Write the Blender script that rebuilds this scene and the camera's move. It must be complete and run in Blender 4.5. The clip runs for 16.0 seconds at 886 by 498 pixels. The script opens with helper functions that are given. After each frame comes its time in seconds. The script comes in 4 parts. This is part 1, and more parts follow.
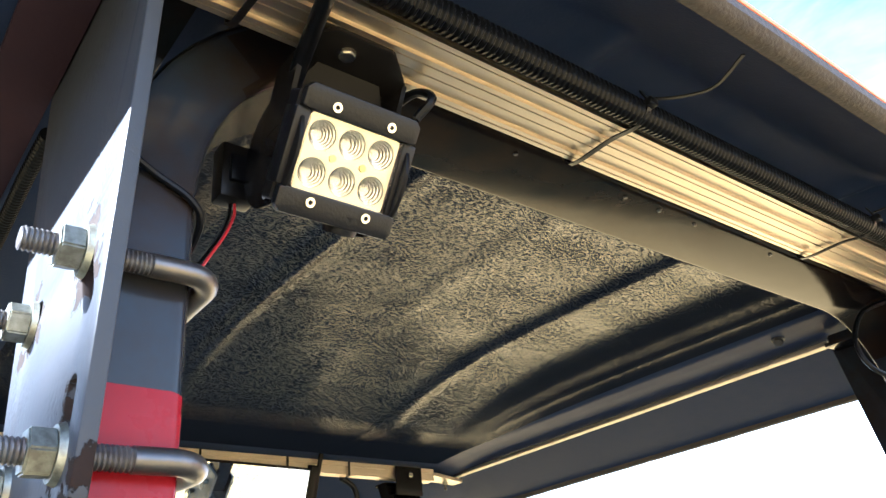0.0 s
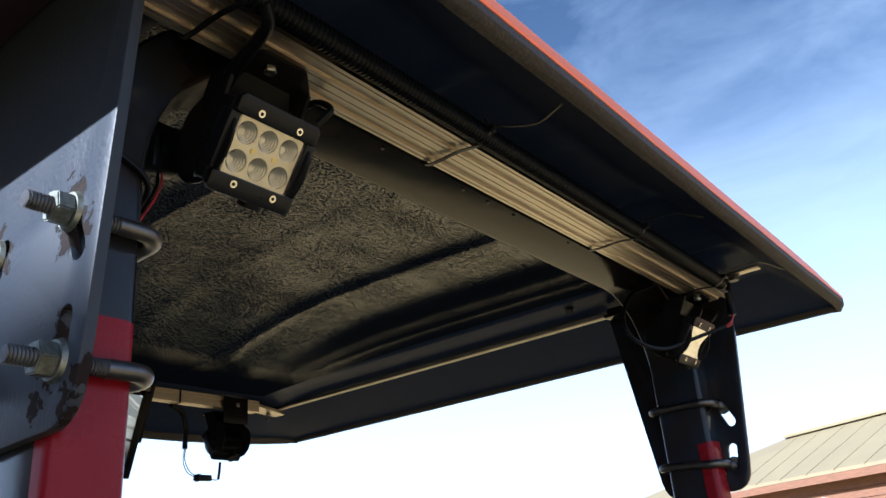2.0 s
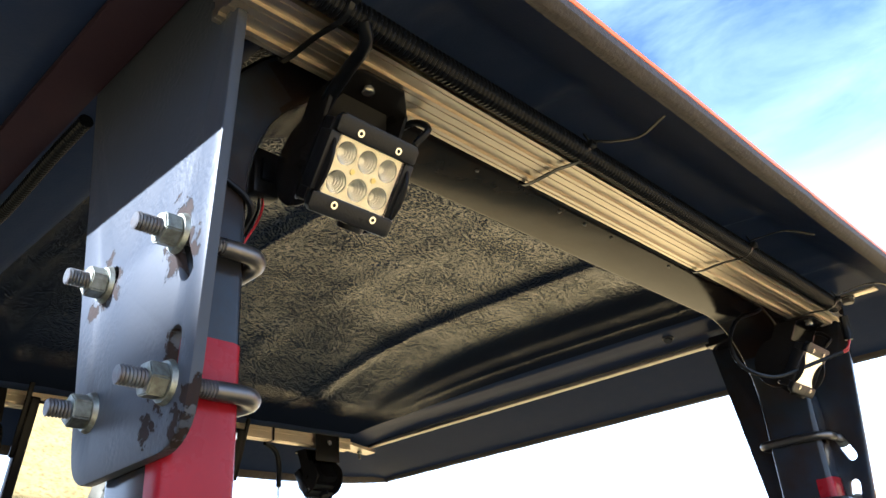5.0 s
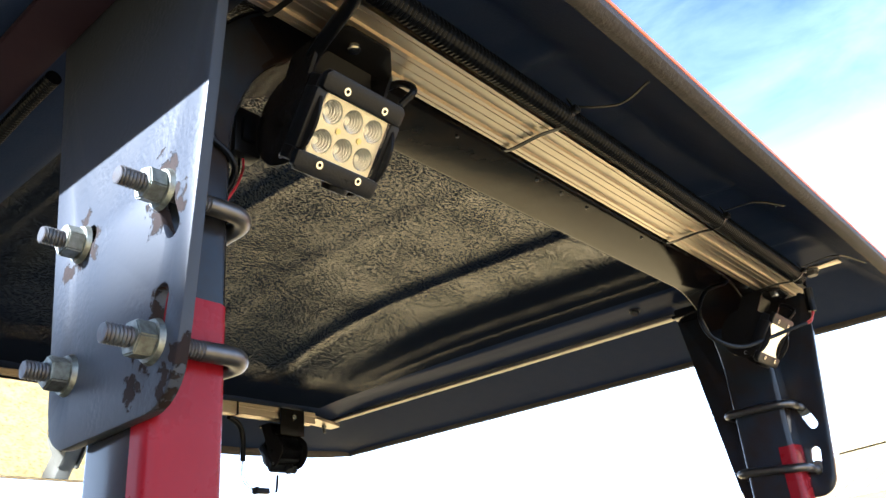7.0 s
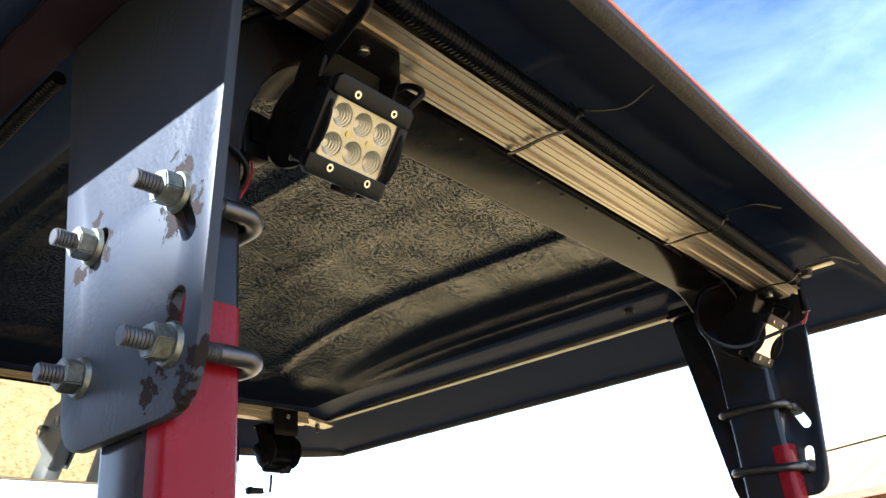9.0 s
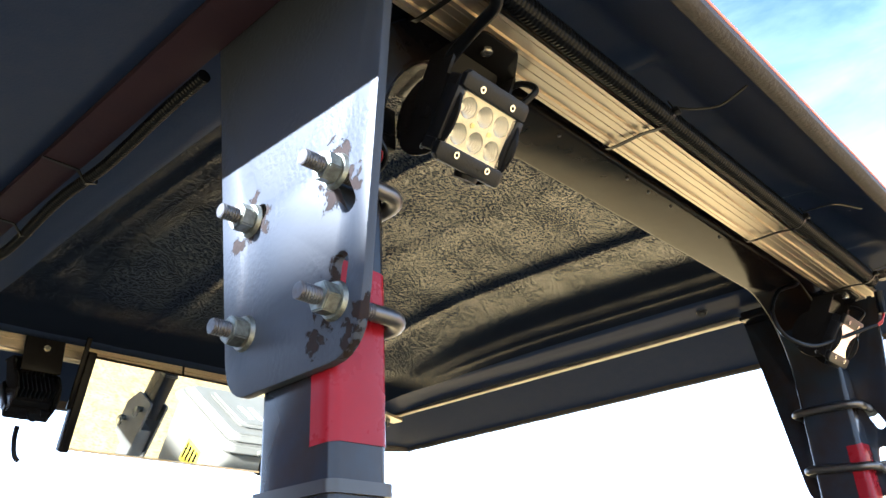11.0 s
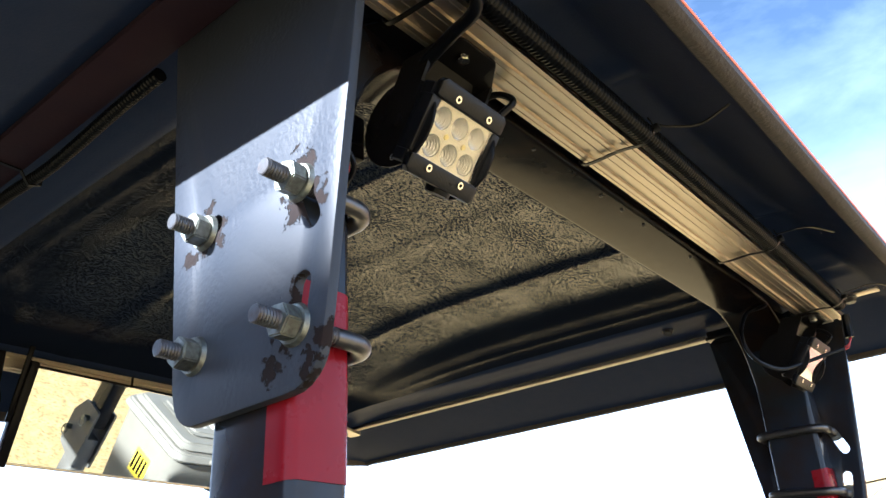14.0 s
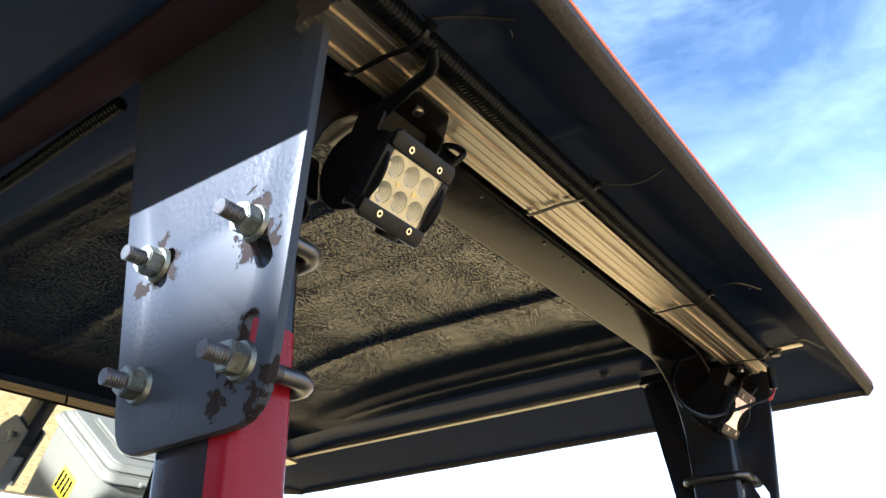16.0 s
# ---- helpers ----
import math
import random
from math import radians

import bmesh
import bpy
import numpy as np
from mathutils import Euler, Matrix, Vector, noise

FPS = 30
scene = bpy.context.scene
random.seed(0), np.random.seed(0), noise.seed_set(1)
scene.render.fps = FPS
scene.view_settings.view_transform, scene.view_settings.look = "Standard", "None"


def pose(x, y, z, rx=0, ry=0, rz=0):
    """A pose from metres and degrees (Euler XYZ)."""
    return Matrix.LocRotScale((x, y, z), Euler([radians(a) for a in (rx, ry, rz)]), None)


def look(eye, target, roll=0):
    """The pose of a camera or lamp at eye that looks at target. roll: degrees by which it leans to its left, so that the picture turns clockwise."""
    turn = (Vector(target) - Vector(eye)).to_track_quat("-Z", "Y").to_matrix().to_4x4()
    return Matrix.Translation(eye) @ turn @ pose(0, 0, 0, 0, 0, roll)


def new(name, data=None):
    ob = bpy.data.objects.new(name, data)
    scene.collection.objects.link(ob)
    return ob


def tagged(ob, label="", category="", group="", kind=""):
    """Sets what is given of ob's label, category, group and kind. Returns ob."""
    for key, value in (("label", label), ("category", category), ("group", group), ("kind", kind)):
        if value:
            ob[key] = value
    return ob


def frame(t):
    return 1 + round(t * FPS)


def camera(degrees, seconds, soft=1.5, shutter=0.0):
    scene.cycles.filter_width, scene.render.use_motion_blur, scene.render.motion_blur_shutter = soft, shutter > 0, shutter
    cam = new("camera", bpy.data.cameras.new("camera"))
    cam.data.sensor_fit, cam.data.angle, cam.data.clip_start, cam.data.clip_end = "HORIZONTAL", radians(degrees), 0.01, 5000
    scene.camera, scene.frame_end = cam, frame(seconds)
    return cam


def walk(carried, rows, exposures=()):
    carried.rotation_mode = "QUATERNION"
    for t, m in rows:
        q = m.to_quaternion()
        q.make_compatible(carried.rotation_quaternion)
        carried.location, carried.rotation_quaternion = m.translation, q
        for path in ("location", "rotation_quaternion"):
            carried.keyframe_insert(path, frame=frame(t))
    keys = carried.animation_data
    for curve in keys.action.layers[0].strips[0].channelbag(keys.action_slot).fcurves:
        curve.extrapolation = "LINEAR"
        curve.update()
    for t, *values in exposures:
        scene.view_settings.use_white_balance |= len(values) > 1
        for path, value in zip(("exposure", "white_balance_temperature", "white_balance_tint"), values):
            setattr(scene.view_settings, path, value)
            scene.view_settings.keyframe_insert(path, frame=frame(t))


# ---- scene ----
cam = camera(57.9, 16.0)
PATH = [
    (0, (-0.082, -0.369, 1.622), (1.055, 0.992, 2.546), -5.2),
    (0.3, (-0.175, -0.38, 1.604), (1.177, 0.82, 2.459), -7.6),
    (0.5, (-0.204, -0.426, 1.588), (1.193, 0.761, 2.388), -4.9),
    (1, (-0.238, -0.464, 1.58), (1.22, 0.661, 2.362), -5.3),
    (1.5, (-0.228, -0.466, 1.577), (1.224, 0.671, 2.349), -5.2),
    (2, (-0.219, -0.458, 1.578), (1.262, 0.646, 2.344), -5.0),
    (2.5, (-0.219, -0.453, 1.584), (1.276, 0.621, 2.366), -6.0),
    (3, (-0.215, -0.452, 1.593), (1.249, 0.634, 2.416), -6.5),
    (3.5, (-0.211, -0.435, 1.579), (1.219, 0.678, 2.426), -4.6),
    (4, (-0.211, -0.422, 1.562), (1.168, 0.753, 2.41), -3.6),
    (4.5, (-0.211, -0.422, 1.583), (1.127, 0.791, 2.441), -4.2),
    (4.7, (-0.211, -0.429, 1.575), (1.112, 0.79, 2.448), -4.1),
    (6.8, (-0.226, -0.395, 1.568), (1.139, 0.815, 2.388), -4.6),
    (7, (-0.218, -0.402, 1.567), (1.192, 0.758, 2.383), -5.1),
    (7.5, (-0.219, -0.396, 1.568), (1.226, 0.727, 2.374), -5.1),
    (8, (-0.228, -0.391, 1.569), (1.214, 0.735, 2.375), -4.9),
    (8.5, (-0.232, -0.394, 1.57), (1.207, 0.735, 2.378), -5.2),
    (9, (-0.232, -0.393, 1.569), (1.2, 0.744, 2.38), -5.4),
    (9.5, (-0.264, -0.379, 1.568), (1.098, 0.823, 2.405), -4.8),
    (9.7, (-0.278, -0.377, 1.555), (1.026, 0.881, 2.401), -4.1),
    (11.8, (-0.304, -0.383, 1.524), (1.066, 0.807, 2.365), -2.5),
    (12, (-0.281, -0.371, 1.541), (1.104, 0.804, 2.377), -3.3),
    (12.5, (-0.288, -0.363, 1.54), (1.111, 0.798, 2.372), -3.1),
    (13, (-0.29, -0.368, 1.543), (1.112, 0.787, 2.38), -3.6),
    (13.5, (-0.289, -0.359, 1.539), (1.101, 0.801, 2.388), -3.5),
    (14, (-0.283, -0.355, 1.55), (1.118, 0.785, 2.408), -2.7),
    (14.5, (-0.287, -0.358, 1.551), (1.138, 0.723, 2.446), -3.3),
    (15, (-0.3, -0.378, 1.564), (1.12, 0.637, 2.542), -4.2),
    (15.5, (-0.304, -0.373, 1.554), (1.138, 0.63, 2.511), -3.0),
    (16, (-0.305, -0.375, 1.549), (1.151, 0.643, 2.467), -1.4),
]
EXPOSURES = [(0, 4.25, 4850, 10), (0.5, 3.5, 4850, 10), (1, 2.7, 4850, 10), (1.5, 2.25, 4800, 10), (2.5, 2.05, 4700, 10), (3.5, 2.25, 4700, 10), (4.5, 3.3, 4800, 10), (4.7, 3.35, 4850, 10), (6.8, 3.5, 4850, 10),
             (7, 3.45, 4850, 10), (8, 3.05, 4850, 10), (9.2, 3.1, 4850, 10), (9.7, 3.4, 4850, 10), (11.8, 3.75, 4850, 10), (12, 3.65, 4850, 10), (12.5, 3.05, 4850, 10), (13, 2.85, 4850, 10),
             (14, 3.15, 4850, 10), (14.5, 3.4, 4850, 10), (15, 3.35, 4850, 10), (16, 3.1, 4850, 10)]
walk(cam, [(t, look(eye, target, roll)) for t, eye, target, roll in PATH], EXPOSURES)

# ---- world, sun ----
W = 1.1065          # left and right halves mirror about x = W / 2
SUN_TRAVEL = Vector((1.0, -0.25, -0.50)).normalized()
world = bpy.data.worlds.new("sky")
scene.world = world
world.use_nodes = True
wn, wl = world.node_tree.nodes, world.node_tree.links
wn.clear()
w_out = wn.new("ShaderNodeOutputWorld")
w_bg = wn.new("ShaderNodeBackground")
w_sky = wn.new("ShaderNodeTexSky")
w_sky.sky_type = "NISHITA"
w_sky.sun_disc = False
w_sky.sun_elevation = math.asin(-SUN_TRAVEL.z)
w_sky.sun_rotation = math.atan2(-SUN_TRAVEL.x, -SUN_TRAVEL.y)
w_sky.air_density, w_sky.dust_density, w_sky.ozone_density = 1.0, 0.35, 1.5
w_co = wn.new("ShaderNodeTexCoord")
w_map = wn.new("ShaderNodeMapping")
w_map.inputs["Scale"].default_value = (1.6, 1.6, 4.2)
w_map.inputs["Rotation"].default_value = (0.2, 0.25, 0.6)
w_noise = wn.new("ShaderNodeTexNoise")
w_noise.inputs["Scale"].default_value = 2.3
w_noise.inputs["Detail"].default_value = 7
w_noise.inputs["Roughness"].default_value = 0.58
w_noise.inputs["Distortion"].default_value = 0.5
w_ramp = wn.new("ShaderNodeMapRange")
w_ramp.inputs["From Min"].default_value = 0.40
w_ramp.inputs["From Max"].default_value = 0.92
w_sep = wn.new("ShaderNodeSeparateXYZ")
w_low = wn.new("ShaderNodeMapRange")
w_low.inputs["From Min"].default_value = 0.50
w_low.inputs["From Max"].default_value = 0.14
w_haze = wn.new("ShaderNodeMix")
w_haze.data_type = "RGBA"
w_haze.inputs[7].default_value = (7.0, 7.3, 7.5, 1)
w_dim = wn.new("ShaderNodeMix")
w_dim.data_type = "RGBA"
w_dim.blend_type = "MULTIPLY"
w_dim.inputs["Factor"].default_value = 1.0
w_dim.inputs[7].default_value = (0.86, 0.74, 0.64, 1)
w_mix = wn.new("ShaderNodeMix")
w_mix.data_type = "RGBA"
w_mix.inputs[7].default_value = (3.4, 3.8, 4.3, 1)
w_bg.inputs["Strength"].default_value = 0.045
wl.new(w_co.outputs["Generated"], w_map.inputs["Vector"])
wl.new(w_map.outputs["Vector"], w_noise.inputs["Vector"])
wl.new(w_noise.outputs["Fac"], w_ramp.inputs["Value"])
wl.new(w_co.outputs["Generated"], w_sep.inputs["Vector"])
wl.new(w_sep.outputs["Z"], w_low.inputs["Value"])
wl.new(w_ramp.outputs["Result"], w_mix.inputs["Factor"])
wl.new(w_sky.outputs["Color"], w_dim.inputs[6])
wl.new(w_dim.outputs[2], w_mix.inputs[6])
wl.new(w_low.outputs["Result"], w_haze.inputs["Factor"])
wl.new(w_mix.outputs[2], w_haze.inputs[6])
wl.new(w_haze.outputs[2], w_bg.inputs["Color"])
wl.new(w_bg.outputs["Background"], w_out.inputs["Surface"])

sun = new("sun", bpy.data.lights.new("sun", "SUN"))
sun.data.energy = 4.6
sun.data.angle = radians(0.55)
sun.data.color = (1.0, 0.87, 0.69)
sun.rotation_mode = "QUATERNION"
sun.rotation_quaternion = SUN_TRAVEL.to_track_quat("-Z", "Y")


# ---- materials ----
def material(name, color, rough=0.5, metal=0.0, bump=0.0, bump_scale=200.0, vary=0.0, vary_scale=6.0, second=None,
             stretch=(1, 1, 1), spec=0.5, coat=0.0, rough_vary=0.0, detail=5.0, bump_depth=0.002, ior=1.5):
    """A painted, plastic or metal surface: colour that drifts to a second colour, and fine relief."""
    m = bpy.data.materials.new(name)
    m.use_nodes = True
    n, l = m.node_tree.nodes, m.node_tree.links
    b = n["Principled BSDF"]
    b.inputs["Base Color"].default_value = (*color, 1)
    b.inputs["Roughness"].default_value = rough
    b.inputs["Metallic"].default_value = metal
    b.inputs["IOR"].default_value = ior
    b.inputs["Specular IOR Level"].default_value = spec
    b.inputs["Coat Weight"].default_value = coat
    b.inputs["Coat Roughness"].default_value = 0.12
    geo = n.new("ShaderNodeNewGeometry")
    mp = n.new("ShaderNodeMapping")
    mp.inputs["Scale"].default_value = stretch
    l.new(geo.outputs["Position"], mp.inputs["Vector"])
    if vary > 0:
        t1 = n.new("ShaderNodeTexNoise")
        t1.inputs["Scale"].default_value = vary_scale
        t1.inputs["Detail"].default_value = detail
        t1.inputs["Roughness"].default_value = 0.6
        r1 = n.new("ShaderNodeMapRange")
        r1.inputs["From Min"].default_value, r1.inputs["From Max"].default_value = 0.38, 0.66
        r1.inputs["To Max"].default_value = vary
        mx = n.new("ShaderNodeMix")
        mx.data_type = "RGBA"
        mx.inputs[6].default_value = (*color, 1)
        mx.inputs[7].default_value = (*(second or [c * 0.5 for c in color]), 1)
        l.new(mp.outputs["Vector"], t1.inputs["Vector"])
        l.new(t1.outputs["Fac"], r1.inputs["Value"])
        l.new(r1.outputs["Result"], mx.inputs["Factor"])
        l.new(mx.outputs[2], b.inputs["Base Color"])
        if rough_vary:
            r2 = n.new("ShaderNodeMapRange")
            r2.inputs["To Min"].default_value, r2.inputs["To Max"].default_value = rough - rough_vary, rough + rough_vary
            l.new(t1.outputs["Fac"], r2.inputs["Value"])
            l.new(r2.outputs["Result"], b.inputs["Roughness"])
    if bump > 0:
        t2 = n.new("ShaderNodeTexNoise")
        t2.inputs["Scale"].default_value = bump_scale
        t2.inputs["Detail"].default_value = 3
        bp = n.new("ShaderNodeBump")
        bp.inputs["Strength"].default_value = bump
        bp.inputs["Distance"].default_value = bump_depth
        l.new(mp.outputs["Vector"], t2.inputs["Vector"])
        l.new(t2.outputs["Fac"], bp.inputs["Height"])
        l.new(bp.outputs["Normal"], b.inputs["Normal"])
    return m


def grained_plastic():
    """Black pressed plastic whose leathery grain is shiny on its peaks and dull in its pits."""
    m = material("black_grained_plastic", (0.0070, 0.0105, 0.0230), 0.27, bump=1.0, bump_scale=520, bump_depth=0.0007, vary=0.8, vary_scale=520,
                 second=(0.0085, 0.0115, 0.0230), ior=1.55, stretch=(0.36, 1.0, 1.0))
    n, l = m.node_tree.nodes, m.node_tree.links
    b = n["Principled BSDF"]
    mp = n["Mapping"]
    peaks = n.new("ShaderNodeTexNoise")
    peaks.inputs["Scale"].default_value = 640
    peaks.inputs["Detail"].default_value = 2.5
    peaks.inputs["Distortion"].default_value = 0.8
    l.new(mp.outputs["Vector"], peaks.inputs["Vector"])
    wide = n.new("ShaderNodeTexNoise")
    wide.inputs["Scale"].default_value = 14
    wide.inputs["Detail"].default_value = 4
    l.new(mp.outputs["Vector"], wide.inputs["Vector"])
    mix = n.new("ShaderNodeMath")
    mix.operation = "MULTIPLY_ADD"
    mix.inputs[1].default_value = 0.22
    l.new(wide.outputs["Fac"], mix.inputs[0])
    l.new(peaks.outputs["Fac"], mix.inputs[2])
    gloss = n.new("ShaderNodeMapRange")
    gloss.inputs["From Min"].default_value, gloss.inputs["From Max"].default_value = 0.585, 0.70
    gloss.inputs["To Min"].default_value, gloss.inputs["To Max"].default_value = 0.01, 1.0
    l.new(mix.outputs["Value"], gloss.inputs["Value"])
    # gloss is cut towards front edge and flanks to paint in their dark reflections
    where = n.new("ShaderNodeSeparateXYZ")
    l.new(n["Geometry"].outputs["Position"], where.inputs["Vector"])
    front_shade = n.new("ShaderNodeMapRange")
    front_shade.interpolation_type = "SMOOTHSTEP"
    front_shade.inputs["From Min"].default_value, front_shade.inputs["From Max"].default_value = 0.95, 0.66
    l.new(where.outputs["Y"], front_shade.inputs["Value"])
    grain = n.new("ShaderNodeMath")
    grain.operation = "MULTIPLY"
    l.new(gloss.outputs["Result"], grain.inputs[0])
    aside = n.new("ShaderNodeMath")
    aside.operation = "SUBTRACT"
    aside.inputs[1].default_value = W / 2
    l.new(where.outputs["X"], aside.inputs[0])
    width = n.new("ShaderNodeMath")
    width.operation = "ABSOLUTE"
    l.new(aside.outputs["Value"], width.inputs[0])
    side_shade = n.new("ShaderNodeMapRange")
    side_shade.interpolation_type = "SMOOTHSTEP"
    side_shade.inputs["From Min"].default_value, side_shade.inputs["From Max"].default_value = 0.375, 0.315
    side_shade.inputs["To Min"].default_value = 0.10
    l.new(width.outputs["Value"], side_shade.inputs["Value"])
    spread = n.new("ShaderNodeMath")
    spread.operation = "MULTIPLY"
    l.new(front_shade.outputs["Result"], spread.inputs[0])
    l.new(side_shade.outputs["Result"], spread.inputs[1])
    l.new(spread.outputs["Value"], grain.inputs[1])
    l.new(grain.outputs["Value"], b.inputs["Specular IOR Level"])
    return m


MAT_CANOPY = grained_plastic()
# blue sky glare is put into the base colour; weak specular holds dark reflections
MAT_FLANGE = material("smooth_flange_with_sky_glare", (0.0200, 0.0320, 0.0800), 0.34, bump=0.4, bump_scale=320, vary=0.6, vary_scale=40, second=(0.0260, 0.0370, 0.0820),
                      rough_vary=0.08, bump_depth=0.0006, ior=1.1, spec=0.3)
# left bar: purple-brown base colour stands in for the dark reflections in it
MAT_SIDE_DARK = material("bar_with_dark_reflection", (0.0240, 0.0160, 0.0250), 0.4, vary=0.5, vary_scale=30, second=(0.0320, 0.0190, 0.0260), bump=0.1, bump_scale=200, ior=1.1)
MAT_ORANGE = material("orange_plastic", (0.95, 0.20, 0.030), 0.4, bump=0.05, bump_scale=300, vary=0.3, vary_scale=9, second=(0.88, 0.20, 0.04))
MAT_RIM = material("worn_rim", (0.042, 0.034, 0.031), 0.7, bump=0.5, bump_scale=260, vary=0.7, vary_scale=120, second=(0.022, 0.019, 0.02))
MAT_ROPS = material("grey_frame_paint", (0.0140, 0.0195, 0.0310), 0.15, bump=0.05, bump_scale=60, vary=0.9, vary_scale=18, second=(0.0160, 0.0120, 0.0105), rough_vary=0.10, ior=1.30)
MAT_ALU = material("extruded_aluminium", (0.62, 0.545, 0.43), 0.36, metal=1.0, vary=0.4, vary_scale=5, second=(0.50, 0.43, 0.33), stretch=(0.6, 14, 14), rough_vary=0.05,
                   bump=0.03, bump_scale=90)
MAT_DULL_ALU = material("dull_aluminium_bar", (0.46, 0.42, 0.36), 0.45, metal=1.0, vary=0.8, vary_scale=40, second=(0.34, 0.30, 0.25), bump=0.1, bump_scale=200)
MAT_BLACK = material("satin_black_casting", (0.006, 0.006, 0.007), 0.2, bump=0.05, bump_scale=400, vary=0.3, vary_scale=50, second=(0.010, 0.010, 0.010), rough_vary=0.06, ior=1.18, spec=0.3)
MAT_CABLE = material("black_rubber", (0.0030, 0.0036, 0.0055), 0.30, bump=0.05, bump_scale=300, vary=0.2, vary_scale=60, ior=1.2)
MAT_TIE = material("black_nylon", (0.0045, 0.0050, 0.0065), 0.3, vary=0.3, vary_scale=90, ior=1.25)
MAT_RED_WIRE = material("red_wire", (0.30, 0.014, 0.026), 0.35, vary=0.2, vary_scale=60)
MAT_TAPE = material("red_tape", (0.165, 0.0060, 0.0125), 0.28, bump=0.3, bump_scale=26, vary=0.6, vary_scale=22, second=(0.150, 0.0050, 0.0110), rough_vary=0.1, ior=1.24)
# brown grime, and a darker base that carries the shade under the canopy
MAT_GRIMY_SHADED = material("grimy_shaded_frame_paint", (0.0050, 0.0060, 0.0085), 0.14, bump=0.08, bump_scale=45, vary=1.0, vary_scale=20, second=(0.0170, 0.0105, 0.0070), rough_vary=0.12, ior=1.17)
# frame grey made lighter: sun on lower posts and hinges put into the colour
MAT_SUNLIT_POST = material("sunlit_grey_paint", (0.14, 0.137, 0.128), 0.5, vary=0.7, vary_scale=14, second=(0.095, 0.090, 0.082), bump=0.08, bump_scale=160)
MAT_ZINC = material("zinc_plated_steel", (0.28, 0.30, 0.275), 0.5, metal=1.0, vary=0.8, vary_scale=160, second=(0.12, 0.115, 0.10), bump=0.1, bump_scale=400, rough_vary=0.14)
MAT_BOLT = material("dull_bolt_steel", (0.085, 0.092, 0.105), 0.40, metal=0.5, ior=1.4, vary=0.7, vary_scale=110, second=(0.060, 0.042, 0.036), bump=0.12, bump_scale=500, rough_vary=0.1)
MAT_UBOLT = material("dark_ubolt_steel", (0.085, 0.085, 0.09), 0.36, metal=0.85, vary=0.6, vary_scale=60, second=(0.14, 0.125, 0.115), bump=0.1, bump_scale=300)
MAT_SCREW = material("bright_screw_steel", (0.72, 0.70, 0.64), 0.25, metal=1.0, vary=0.3, vary_scale=300)
MAT_REFLECTOR = material("led_reflector", (0.58, 0.54, 0.43), 0.3, metal=0.6, vary=0.2, vary_scale=80, second=(0.62, 0.57, 0.46))
MAT_CUP = material("silvered_cup", (0.40, 0.40, 0.40), 0.2, metal=0.95, vary=0.2, vary_scale=60, second=(0.32, 0.31, 0.29))
MAT_CHIP = material("led_chip", (0.75, 0.62, 0.2), 0.4, vary=0.3, vary_scale=300)
MAT_BAND = material("black_band", (0.015, 0.016, 0.018), 0.35, vary=0.2, vary_scale=60)


